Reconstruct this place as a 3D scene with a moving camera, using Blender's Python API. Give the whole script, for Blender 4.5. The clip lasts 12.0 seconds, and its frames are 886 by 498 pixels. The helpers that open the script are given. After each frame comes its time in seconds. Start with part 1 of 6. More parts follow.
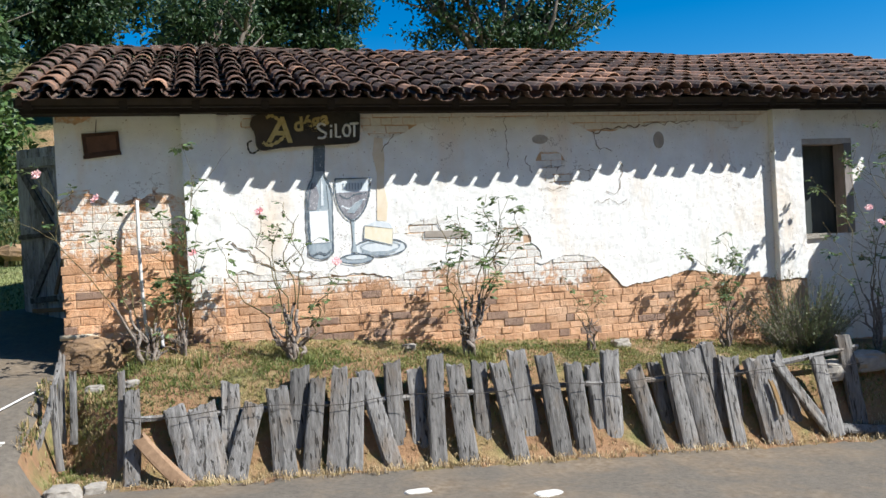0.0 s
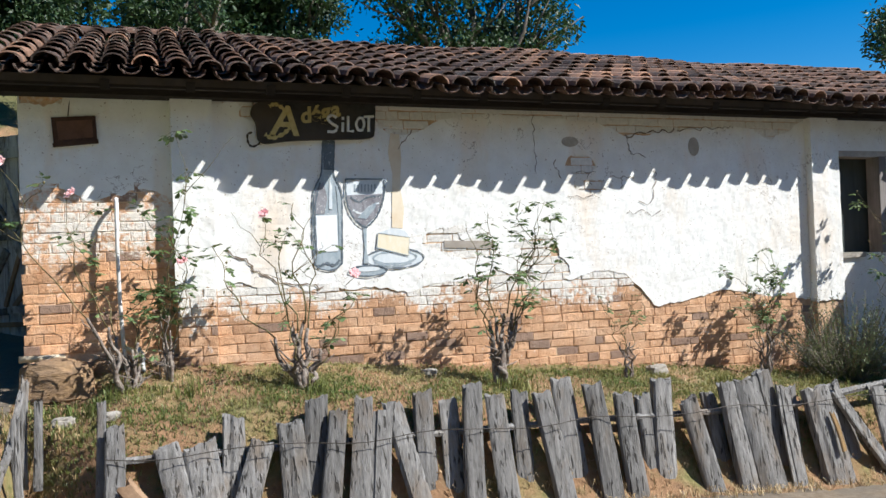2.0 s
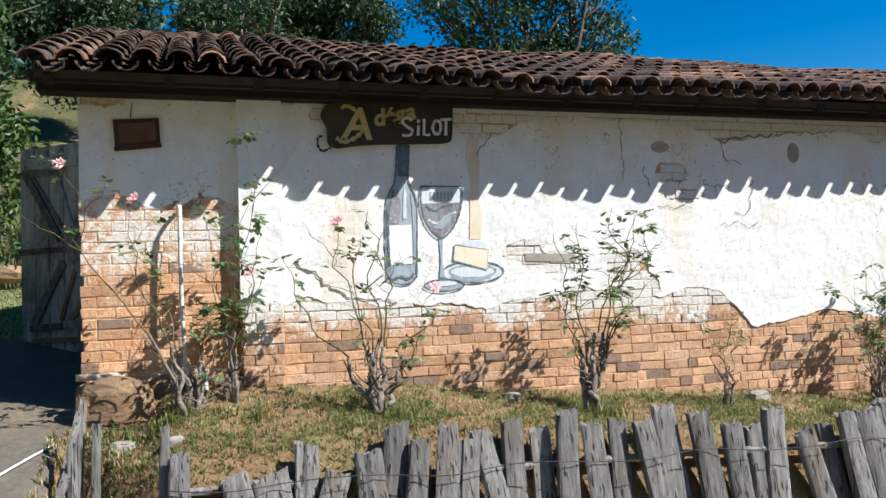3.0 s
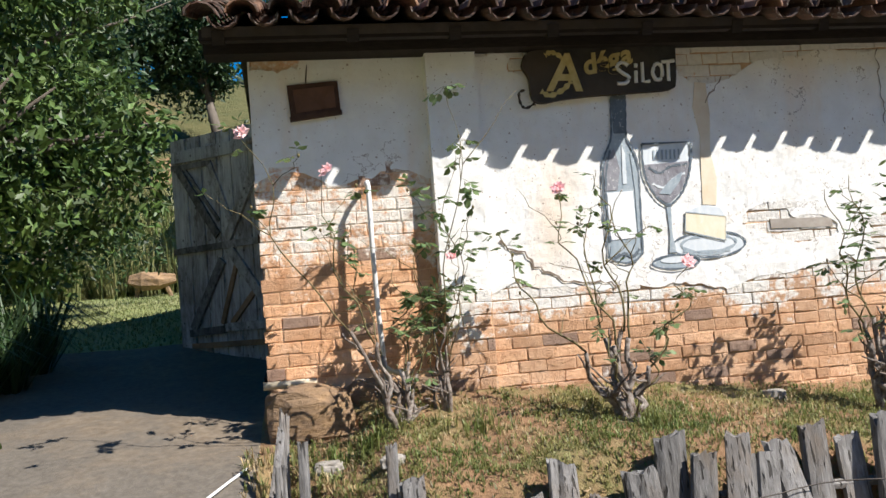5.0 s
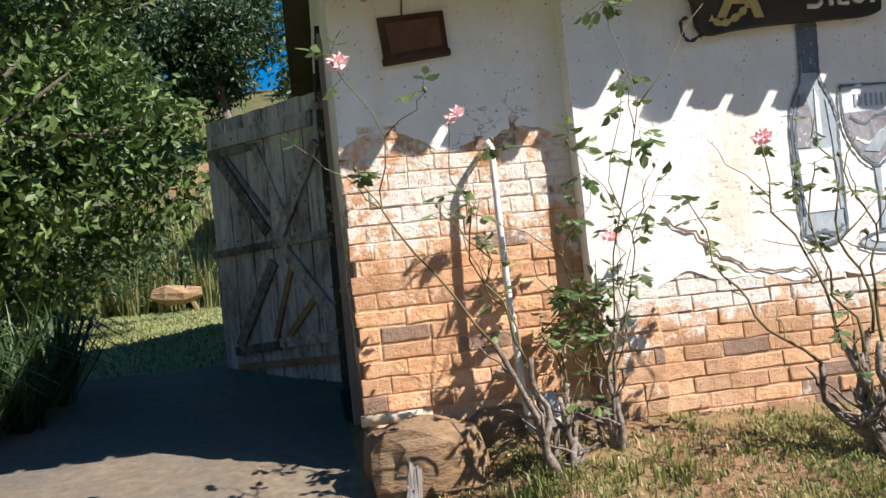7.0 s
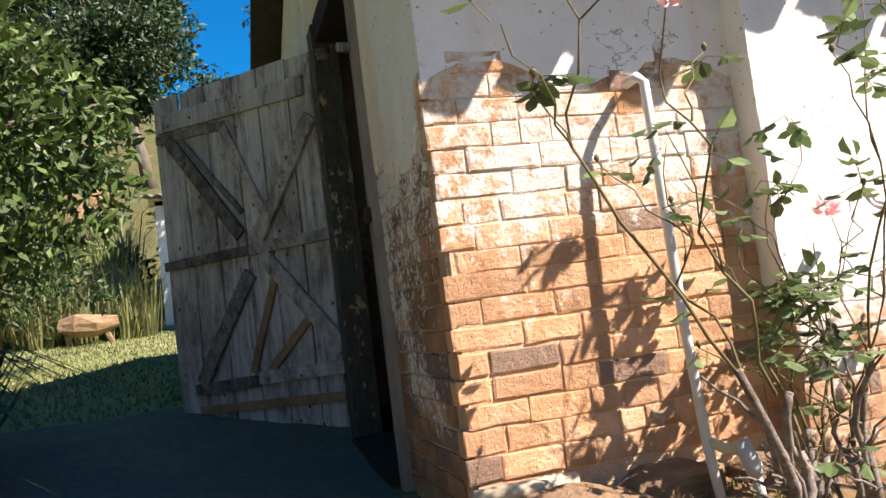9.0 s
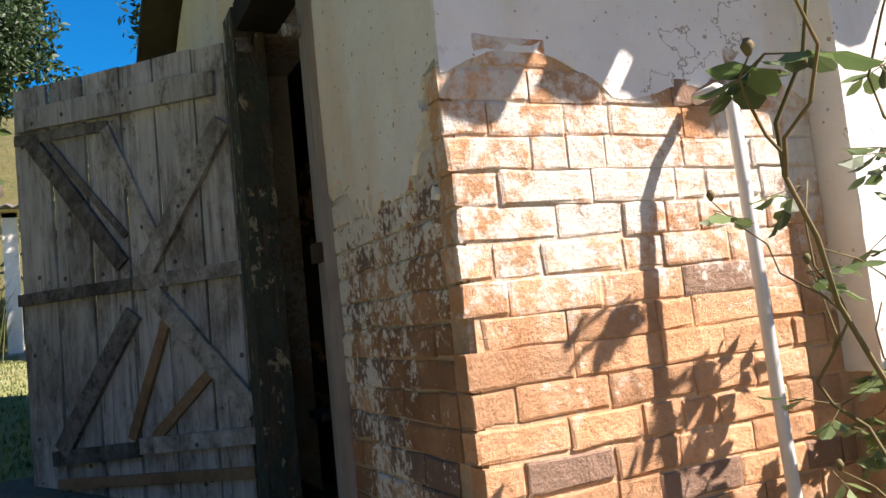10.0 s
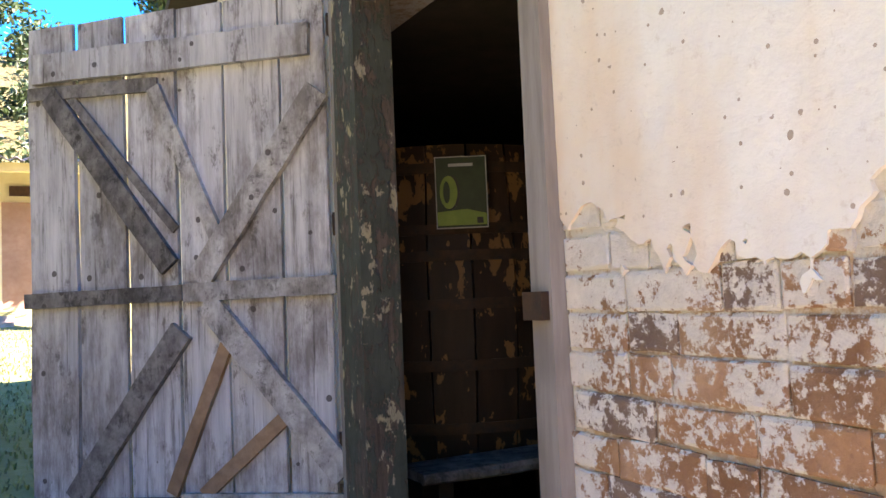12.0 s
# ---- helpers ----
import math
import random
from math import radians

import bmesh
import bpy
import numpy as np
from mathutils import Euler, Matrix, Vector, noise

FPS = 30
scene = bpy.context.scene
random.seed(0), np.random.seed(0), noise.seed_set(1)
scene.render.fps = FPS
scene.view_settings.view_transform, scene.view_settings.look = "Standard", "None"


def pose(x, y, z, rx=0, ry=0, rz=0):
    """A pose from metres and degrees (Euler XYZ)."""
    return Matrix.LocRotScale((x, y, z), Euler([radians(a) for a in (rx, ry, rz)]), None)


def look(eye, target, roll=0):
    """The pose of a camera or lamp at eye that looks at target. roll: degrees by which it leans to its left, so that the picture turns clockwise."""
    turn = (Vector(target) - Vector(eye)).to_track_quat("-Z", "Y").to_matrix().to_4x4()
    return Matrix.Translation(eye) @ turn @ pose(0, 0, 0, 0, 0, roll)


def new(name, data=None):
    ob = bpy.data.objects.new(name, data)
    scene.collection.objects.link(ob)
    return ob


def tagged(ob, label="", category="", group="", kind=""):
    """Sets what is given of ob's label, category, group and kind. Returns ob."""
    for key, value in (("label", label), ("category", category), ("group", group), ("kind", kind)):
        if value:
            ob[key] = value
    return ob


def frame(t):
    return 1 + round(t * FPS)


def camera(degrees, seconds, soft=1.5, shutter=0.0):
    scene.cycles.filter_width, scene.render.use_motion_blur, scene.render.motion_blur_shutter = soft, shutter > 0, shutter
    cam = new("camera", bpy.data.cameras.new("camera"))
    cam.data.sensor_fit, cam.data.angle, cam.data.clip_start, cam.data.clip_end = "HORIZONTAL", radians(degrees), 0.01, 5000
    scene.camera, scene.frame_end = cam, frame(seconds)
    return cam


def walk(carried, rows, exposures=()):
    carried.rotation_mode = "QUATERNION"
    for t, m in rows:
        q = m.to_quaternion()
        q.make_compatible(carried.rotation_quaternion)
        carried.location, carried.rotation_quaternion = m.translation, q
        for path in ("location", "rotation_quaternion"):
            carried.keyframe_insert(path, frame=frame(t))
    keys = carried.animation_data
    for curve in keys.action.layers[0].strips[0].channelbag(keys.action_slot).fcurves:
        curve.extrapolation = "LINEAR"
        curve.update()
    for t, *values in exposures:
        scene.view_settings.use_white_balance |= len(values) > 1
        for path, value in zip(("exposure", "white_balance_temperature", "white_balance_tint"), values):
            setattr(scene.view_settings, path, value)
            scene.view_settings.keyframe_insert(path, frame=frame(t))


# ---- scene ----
cam = camera(57.0, 12.0)
ROWS = [
    (0, 1.294, -8.172, 0.628, 89.84, 3.14, -15.93),
    (0.5, 1.191, -7.929, 0.628, 89.91, 3.02, -18.09),
    (1, 1.114, -7.619, 0.612, 89.92, 2.77, -17.74),
    (1.5, 0.983, -7.301, 0.594, 90.57, 2.03, -18.85),
    (2, 0.876, -7.022, 0.607, 90.91, 2.18, -19.96),
    (2.5, 0.829, -6.677, 0.583, 91.22, 2.50, -17.82),
    (2.7, 0.807, -6.570, 0.591, 91.68, 2.11, -17.39),
    (4.3, 0.371, -5.633, 0.496, 93.29, 3.26, -12.95),
    (4.5, 0.315, -5.523, 0.502, 93.05, 3.65, -9.22),
    (5, 0.231, -5.211, 0.529, 92.42, 4.37, -9.66),
    (5.5, 0.202, -4.839, 0.526, 92.58, 4.93, -7.78),
    (6, 0.070, -4.504, 0.518, 93.36, 4.73, -7.23),
    (6.5, -0.089, -4.198, 0.535, 93.32, 5.08, -10.24),
    (7, -0.195, -3.813, 0.512, 93.23, 5.97, -8.76),
    (7.2, -0.242, -3.675, 0.534, 93.03, 6.27, -5.99),
    (8.8, -0.693, -2.577, 0.539, 93.68, 7.81, -14.47),
    (9, -0.699, -2.400, 0.527, 94.43, 7.13, -15.28),
    (9.5, -0.792, -1.930, 0.661, 93.75, 6.31, -21.01),
    (10, -0.791, -1.557, 0.705, 95.18, 5.76, -24.72),
    (10.5, -0.811, -1.192, 0.816, 94.72, 5.59, -21.84),
    (11, -0.971, -0.934, 0.910, 94.02, 3.60, -25.13),
    (11.5, -1.056, -0.769, 0.975, 93.37, 2.77, -26.28),
    (12, -1.040, -0.525, 0.992, 93.19, 2.33, -27.85),
]
EXPOSURES = [(0.0, 0.82, 5850, 8), (2.7, 0.78, 5850, 8), (4.5, 0.83, 6050, 10), (7.2, 1.05, 6300, 13), (8.8, 1.35, 6700, 17), (9.5, 1.42, 6800, 21), (10.0, 1.42, 6800, 21), (10.5, 1.85, 6700, 22), (11.0, 2.8, 6950, 27), (11.5, 3.35, 6950, 40), (12.0, 3.5, 6850, 42)]
walk(cam, [(t, pose(x, y, z, rx, ry, rz)) for t, x, y, z, rx, ry, rz in ROWS], EXPOSURES)

# ---- sky and sun ----
SUN_TRAVEL = Vector((-1.3, 1.0, -1.65)).normalized()
to_sun = -SUN_TRAVEL
world = bpy.data.worlds.new("world")
scene.world = world
world.use_nodes = True
wn = world.node_tree
sky = wn.nodes.new("ShaderNodeTexSky")
sky.sky_type, sky.sun_disc = "NISHITA", False
sky.sun_elevation = math.asin(to_sun.z)
sky.sun_rotation = math.atan2(to_sun.x, to_sun.y)
sky.air_density, sky.dust_density, sky.ozone_density = 1.0, 0.3, 3.0
rich = wn.nodes.new("ShaderNodeHueSaturation")
rich.inputs["Saturation"].default_value = 1.55
wn.links.new(sky.outputs[0], rich.inputs["Color"])
wn.links.new(rich.outputs[0], wn.nodes["Background"].inputs[0])
wn.nodes["Background"].inputs[1].default_value = 0.071
sun = new("sun", bpy.data.lights.new("sun", "SUN"))
sun.data.energy, sun.data.angle, sun.data.color = 5.0, radians(0.5), (1.0, 0.93, 0.82)
sun.matrix_world = look(to_sun * 30, (0, 0, 0))


# ---- materials ----
def rgb(c):
    return (c[0], c[1], c[2], 1.0)


class Nodes:
    """Short hand for one material's nodes."""

    def __init__(self, name):
        self.m = bpy.data.materials.new(name)
        self.m.use_nodes = True
        self.t = self.m.node_tree
        self.bsdf = self.t.nodes["Principled BSDF"]
        self.pos = self.t.nodes.new("ShaderNodeNewGeometry").outputs["Position"]

    def add(self, kind):
        return self.t.nodes.new(kind)

    def link(self, a, b):
        self.t.links.new(a, b)

    def noise(self, scale, detail=5.0, rough=0.6, stretch=None, distort=0.0):
        n = self.add("ShaderNodeTexNoise")
        n.inputs["Scale"].default_value, n.inputs["Detail"].default_value = scale, detail
        n.inputs["Roughness"].default_value, n.inputs["Distortion"].default_value = rough, distort
        src = self.pos
        if stretch:
            mp = self.add("ShaderNodeMapping")
            mp.inputs["Scale"].default_value = stretch
            self.link(self.pos, mp.inputs["Vector"])
            src = mp.outputs[0]
        self.link(src, n.inputs["Vector"])
        return n.outputs["Fac"]

    def voronoi(self, scale, feature="F1"):
        n = self.add("ShaderNodeTexVoronoi")
        n.feature = feature
        n.inputs["Scale"].default_value = scale
        self.link(self.pos, n.inputs["Vector"])
        return n.outputs["Distance"]

    def ramp(self, fac, lo, hi):
        n = self.add("ShaderNodeMapRange")
        n.inputs["From Min"].default_value, n.inputs["From Max"].default_value = lo, hi
        self.link(fac, n.inputs["Value"])
        return n.outputs["Result"]

    def maths(self, op, a, b):
        n = self.add("ShaderNodeMath")
        n.operation = op
        for k, v in enumerate((a, b)):
            if isinstance(v, (int, float)):
                n.inputs[k].default_value = v
            else:
                self.link(v, n.inputs[k])
        return n.outputs[0]

    def height(self):
        n = self.add("ShaderNodeSeparateXYZ")
        self.link(self.pos, n.inputs[0])
        return n.outputs

    def mix(self, fac, a, b):
        n = self.add("ShaderNodeMix")
        n.data_type = "RGBA"
        if isinstance(fac, (int, float)):
            n.inputs[0].default_value = fac
        else:
            self.link(fac, n.inputs[0])
        for k, v in ((6, a), (7, b)):
            if isinstance(v, tuple):
                n.inputs[k].default_value = rgb(v)
            else:
                self.link(v, n.inputs[k])
        return n.outputs[2]

    def random_value(self, colour, spread):
        info = self.add("ShaderNodeObjectInfo")
        h = self.add("ShaderNodeHueSaturation")
        self.link(self.ramp2(info.outputs["Random"], 1 - spread, 1 + spread), h.inputs["Value"])
        self.link(colour, h.inputs["Color"])
        return h.outputs[0]

    def island_value(self, colour, spread):
        geo = self.add("ShaderNodeNewGeometry")
        h = self.add("ShaderNodeHueSaturation")
        self.link(self.ramp2(geo.outputs["Random Per Island"], 1 - spread, 1 + spread), h.inputs["Value"])
        self.link(colour, h.inputs["Color"])
        return h.outputs[0]

    def ramp2(self, fac, a, b):
        n = self.add("ShaderNodeMapRange")
        n.inputs["To Min"].default_value, n.inputs["To Max"].default_value = a, b
        self.link(fac, n.inputs["Value"])
        return n.outputs["Result"]

    def bump(self, fac, strength=0.4, distance=0.01):
        n = self.add("ShaderNodeBump")
        n.inputs["Strength"].default_value, n.inputs["Distance"].default_value = strength, distance
        self.link(fac, n.inputs["Height"])
        self.link(n.outputs[0], self.bsdf.inputs["Normal"])

    def done(self, colour, rough=0.85, metal=0.0):
        if isinstance(colour, tuple):
            self.bsdf.inputs["Base Color"].default_value = rgb(colour)
        else:
            self.link(colour, self.bsdf.inputs["Base Color"])
        self.bsdf.inputs["Roughness"].default_value = rough
        self.bsdf.inputs["Metallic"].default_value = metal
        self.bsdf.inputs["Specular IOR Level"].default_value = 0.3
        return self.m


def simple(name, a, b, scale=12.0, rough=0.85, bump=0.3, stretch=None, spread=0.0, metal=0.0, dist=0.006, dirt=None):
    n = Nodes(name)
    f1, f2 = n.noise(scale, 6, 0.65, stretch), n.noise(scale * 0.17, 3, 0.5)
    c = n.mix(n.ramp(f1, 0.32, 0.68), a, b)
    c = n.mix(n.maths("MULTIPLY", n.ramp(f2, 0.45, 0.7), 0.55), c, dirt or tuple(0.6 * v for v in a))
    if spread:
        c = n.random_value(c, spread)
    n.bump(n.noise(scale * 2.2, 6, 0.7, stretch), bump, dist)
    return n.done(c, rough, metal)


def brick_material(name, paint_from, paint_to, lift, paint=(0.80, 0.76, 0.70), grain=16, clay=((0.50, 0.255, 0.135), (0.66, 0.385, 0.225)), burnt=0.93, fade=0.12):
    """Handmade brick with what is left of its whitewash between two heights."""
    n = Nodes(name)
    c = n.mix(n.ramp(n.noise(7, 5), 0.3, 0.7), clay[0], clay[1])
    c = n.mix(n.maths("MULTIPLY", n.ramp(n.noise(55, 4), 0.5, 0.75), 0.5), c, (0.34, 0.18, 0.10))
    c = n.mix(n.maths("MULTIPLY", n.ramp(n.noise(3.3, 5, 0.65), 0.50, 0.66), 0.45), c, (0.72, 0.50, 0.34))
    c = n.random_value(c, 0.24)
    info = n.add("ShaderNodeObjectInfo")
    dark = n.maths("GREATER_THAN", info.outputs["Random"], burnt)
    c = n.mix(n.maths("MULTIPLY", dark, 0.75), c, (0.14, 0.11, 0.10))
    z = n.height()[2]
    level = n.ramp(z, paint_from, paint_to)
    worn = n.maths("ADD", n.noise(grain, 9, 0.75), n.maths("MULTIPLY", n.noise(2.6, 4), 0.8))
    keep = n.ramp(n.maths("ADD", n.maths("MULTIPLY", level, lift), worn), 1.09, 1.09 + fade)
    c = n.mix(keep, c, n.mix(n.ramp(n.noise(30, 5), 0.3, 0.7), paint, tuple(0.82 * v for v in paint)))
    n.bump(n.maths("ADD", n.noise(60, 8, 0.75), n.maths("MULTIPLY", n.noise(17, 4, 0.6), 1.6)), 0.85, 0.010)
    return n.done(c, 0.92)


def plaster_material(name, warm):
    n = Nodes(name)
    c = n.mix(n.ramp(n.noise(5, 6), 0.3, 0.75), (0.84, 0.83, 0.80), (0.74, 0.72, 0.68))
    c = n.mix(n.maths("MULTIPLY", n.ramp(n.noise(1.7, 5, 0.6, (1, 1, 0.35)), 0.52, 0.75), warm), c, (0.72, 0.52, 0.33))
    pock = n.maths("LESS_THAN", n.maths("ADD", n.voronoi(13), n.maths("MULTIPLY", n.noise(40, 3), 0.25)), 0.20)
    fine = n.maths("LESS_THAN", n.maths("ADD", n.voronoi(31), n.maths("MULTIPLY", n.noise(8, 3), 0.5)), 0.34)
    pock = n.maths("MAXIMUM", pock, fine)
    c = n.mix(n.maths("MULTIPLY", pock, 0.75), c, (0.30, 0.21, 0.15))
    line = n.maths("ABSOLUTE", n.maths("SUBTRACT", n.noise(1.6, 7, 0.6), 0.5), 0.0)
    crack = n.maths("MULTIPLY", n.maths("LESS_THAN", line, 0.0026), n.maths("GREATER_THAN", n.noise(0.9, 2), 0.56))
    c = n.mix(n.maths("MULTIPLY", crack, 0.7), c, (0.26, 0.20, 0.16))
    grime = n.maths("MULTIPLY", n.ramp(n.noise(28, 7, 0.75), 0.58, 0.72), 0.45)
    c = n.mix(grime, c, (0.50, 0.42, 0.35))
    n.bump(n.maths("ADD", n.noise(22, 8, 0.7), n.maths("MULTIPLY", n.noise(3.5, 3), 1.5)), 0.45, 0.012)
    return n.done(c, 0.9)


M_BRICK = brick_material("brick_worn", 0.02, 0.50, 0.46, clay=((0.47, 0.26, 0.14), (0.66, 0.41, 0.25)))
M_BRICK_PIER = brick_material("brick_pier", 0.25, 0.85, 0.25, (0.82, 0.75, 0.66), clay=((0.56, 0.29, 0.145), (0.72, 0.43, 0.25)), burnt=0.90)
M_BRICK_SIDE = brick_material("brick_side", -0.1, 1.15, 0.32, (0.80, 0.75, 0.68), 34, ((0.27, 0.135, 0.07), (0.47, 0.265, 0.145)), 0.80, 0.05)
M_MORTAR = brick_material("earth_mortar", 0.35, 0.75, 0.10, grain=24, clay=((0.44, 0.28, 0.17), (0.60, 0.42, 0.27)), burnt=2.0)
M_MORTAR_PIER = brick_material("lime_mortar", 0.10, 0.90, 0.24, (0.80, 0.72, 0.62), 24, ((0.54, 0.33, 0.19), (0.70, 0.48, 0.30)), 2.0)
M_MORTAR_SIDE = brick_material("pale_mortar", -0.1, 1.15, 0.33, (0.78, 0.73, 0.66), 30, ((0.62, 0.47, 0.33), (0.50, 0.33, 0.20)), 2.0)
M_PLASTER = plaster_material("lime_plaster", 0.6)
M_PLASTER_SIDE = plaster_material("lime_plaster_side", 0.8)
M_GREY_PLASTER = simple("old_render", (0.36, 0.31, 0.26), (0.50, 0.45, 0.39), 14)


def tile_material(name, a, b, spread, lichen, joined=False):
    """Old clay tile: sooty, with pale lichen spots."""
    n = Nodes(name)
    c = n.mix(n.ramp(n.noise(9, 6, 0.65), 0.32, 0.68), a, b)
    c = n.island_value(c, spread) if joined else n.random_value(c, spread)
    c = n.mix(n.maths("MULTIPLY", n.ramp(n.noise(3.1, 4, 0.6), 0.5, 0.66), 0.75), c, (0.035, 0.032, 0.030))
    spot = n.ramp(n.maths("ADD", n.noise(34, 5, 0.7), n.maths("MULTIPLY", n.noise(2.3, 3), 0.35)), 0.78, 0.84)
    c = n.mix(n.maths("MULTIPLY", spot, lichen), c, (0.36, 0.33, 0.27))
    n.bump(n.noise(26, 6, 0.7), 0.6, 0.006)
    return n.done(c, 0.9)


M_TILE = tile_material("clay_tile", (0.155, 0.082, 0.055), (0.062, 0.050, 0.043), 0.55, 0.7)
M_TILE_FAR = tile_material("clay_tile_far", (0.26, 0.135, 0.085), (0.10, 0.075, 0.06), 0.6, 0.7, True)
M_TILE_PALE = tile_material("clay_tile_pale", (0.40, 0.21, 0.125), (0.24, 0.15, 0.105), 0.35, 0.6)
# Set near black so the wood's colour carries the shadow under the eave.
M_DARK_WOOD = simple("shade_dark_wood", (0.016, 0.012, 0.010), (0.032, 0.024, 0.019), 14, stretch=(1, 1, 6), bump=0.4)


def stake_material():
    """Split timber gone grey: long grain, dark checks, brown and silvery patches."""
    n = Nodes("weathered_stake")
    grain = n.noise(34, 7, 0.7, (1, 1, 0.07))
    c = n.mix(n.ramp(grain, 0.30, 0.70), (0.10, 0.093, 0.086), (0.275, 0.262, 0.25))
    c = n.mix(n.maths("MULTIPLY", n.ramp(n.noise(4.5, 5, 0.65, (1, 1, 0.5)), 0.50, 0.68), 0.65), c, (0.17, 0.125, 0.085))
    c = n.mix(n.maths("MULTIPLY", n.ramp(n.noise(17, 6, 0.7, (1, 1, 0.25)), 0.60, 0.74), 0.5), c, (0.42, 0.41, 0.395))
    check = n.ramp(n.noise(52, 2, 0.5, (1, 1, 0.012)), 0.60, 0.66)
    c = n.mix(n.maths("MULTIPLY", check, 0.85), c, (0.03, 0.026, 0.022))
    c = n.random_value(c, 0.26)
    n.bump(n.maths("SUBTRACT", grain, n.maths("MULTIPLY", check, 0.8)), 1.0, 0.012)
    return n.done(c, 0.92)


M_STAKE = stake_material()
M_STAKE_ROT = simple("rotten_wood", (0.42, 0.24, 0.08), (0.22, 0.16, 0.10), 24, stretch=(1, 1, 0.12), bump=0.9)


def door_wood(name, a, b, dark, grain, spread):
    n = Nodes(name)
    streak = n.noise(30, 7, 0.7, grain)
    c = n.mix(n.ramp(streak, 0.3, 0.7), a, b)
    c = n.mix(n.maths("MULTIPLY", n.ramp(n.noise(5, 7, 0.75, (1, 1, 0.4)), 0.47, 0.64), 0.8), c, dark)
    c = n.mix(n.maths("MULTIPLY", n.ramp(n.noise(48, 6, 0.7, grain), 0.56, 0.68), 0.75), c, tuple(0.5 * v for v in dark))
    c = n.mix(n.maths("MULTIPLY", n.ramp(n.noise(6.5, 6, 0.7, (1, 1, 0.22)), 0.53, 0.70), 0.55), c, tuple(min(0.62, 1.35 * v) for v in b))
    c = n.mix(n.maths("MULTIPLY", n.ramp(n.noise(9, 8, 0.78, (1, 1, 0.5)), 0.56, 0.63), 0.7), c, tuple(0.6 * v for v in dark))
    nail = n.maths("LESS_THAN", n.maths("ADD", n.voronoi(8.5), n.maths("MULTIPLY", n.noise(45, 2), 0.05)), 0.125)
    c = n.mix(n.maths("MULTIPLY", nail, 0.85), c, (0.05, 0.042, 0.04))
    c = n.random_value(c, spread)
    n.bump(streak, 0.8, 0.006)
    return n.done(c, 0.88)


M_LEAF_WOOD = door_wood("door_board", (0.26, 0.26, 0.27), (0.50, 0.50, 0.51), (0.12, 0.10, 0.09), (1, 1, 0.05), 0.16)
M_BRACE_PALE = door_wood("pale_brace", (0.19, 0.18, 0.175), (0.50, 0.49, 0.475), (0.09, 0.075, 0.065), (0.5, 0.5, 0.5), 0.15)
M_BRACE = door_wood("door_brace", (0.055, 0.05, 0.048), (0.22, 0.21, 0.20), (0.035, 0.03, 0.028), (0.5, 0.5, 0.5), 0.2)
M_BRACE_NEW = simple("new_brace", (0.22, 0.135, 0.08), (0.33, 0.215, 0.13), 24, bump=0.5)


def jamb_material():
    """Dark green paint peeling to brown wood, with pale scars."""
    n = Nodes("peeling_green_paint")
    c = n.mix(n.ramp(n.noise(9, 5), 0.35, 0.65), (0.044, 0.052, 0.042), (0.070, 0.080, 0.063))
    wood = n.ramp(n.noise(13, 8, 0.75, (1, 1, 0.45)), 0.50, 0.55)
    c = n.mix(wood, c, n.mix(n.ramp(n.noise(40, 5, 0.7, (1, 1, 0.1)), 0.3, 0.7), (0.055, 0.042, 0.034), (0.13, 0.10, 0.078)))
    scar = n.ramp(n.maths("ADD", n.noise(24, 7, 0.7, (1, 1, 0.5)), n.maths("MULTIPLY", n.noise(2.2, 3), 0.4)), 0.80, 0.83)
    c = n.mix(scar, c, (0.34, 0.30, 0.20))
    n.bump(n.maths("SUBTRACT", n.noise(45, 6, 0.7, (1, 1, 0.2)), wood), 0.7, 0.006)
    return n.done(c, 0.85)


M_JAMB = jamb_material()
M_JAMB_GREY = simple("jamb_grey", (0.20, 0.175, 0.16), (0.32, 0.29, 0.27), 20, stretch=(1, 1, 0.1), bump=0.5)
M_IRON = simple("rusty_iron", (0.10, 0.055, 0.035), (0.05, 0.04, 0.035), 30, rough=0.7, metal=0.6)
M_WIRE = simple("fence_wire", (0.10, 0.085, 0.07), (0.06, 0.05, 0.045), 30, rough=0.6, metal=0.7)
M_PVC = simple("white_plastic", (0.72, 0.71, 0.69), (0.62, 0.60, 0.57), 9, rough=0.5, bump=0.05)
M_TUBE = simple("beige_tube", (0.62, 0.50, 0.34), (0.72, 0.62, 0.46), 14, rough=0.6, bump=0.2)
M_ROCK = simple("ochre_rock", (0.44, 0.28, 0.145), (0.22, 0.145, 0.09), 9, stretch=(1, 1, 2.6), bump=1.0, dist=0.03, dirt=(0.12, 0.09, 0.07))
M_STONE = simple("grey_stone", (0.42, 0.38, 0.33), (0.28, 0.25, 0.21), 12, bump=0.7, dist=0.02)
M_WHITE_STONE = simple("chalky_stone", (0.72, 0.69, 0.63), (0.58, 0.54, 0.48), 18, bump=0.5)
M_STEM = simple("rose_stem", (0.13, 0.085, 0.06), (0.36, 0.32, 0.28), 38, bump=0.9, dist=0.01)
M_STEM_GREEN = simple("green_stem", (0.13, 0.125, 0.05), (0.20, 0.14, 0.075), 18, bump=0.2)
M_TRUNK = simple("bark", (0.10, 0.08, 0.06), (0.18, 0.15, 0.12), 8, stretch=(1, 1, 0.3), bump=0.8, dist=0.03)


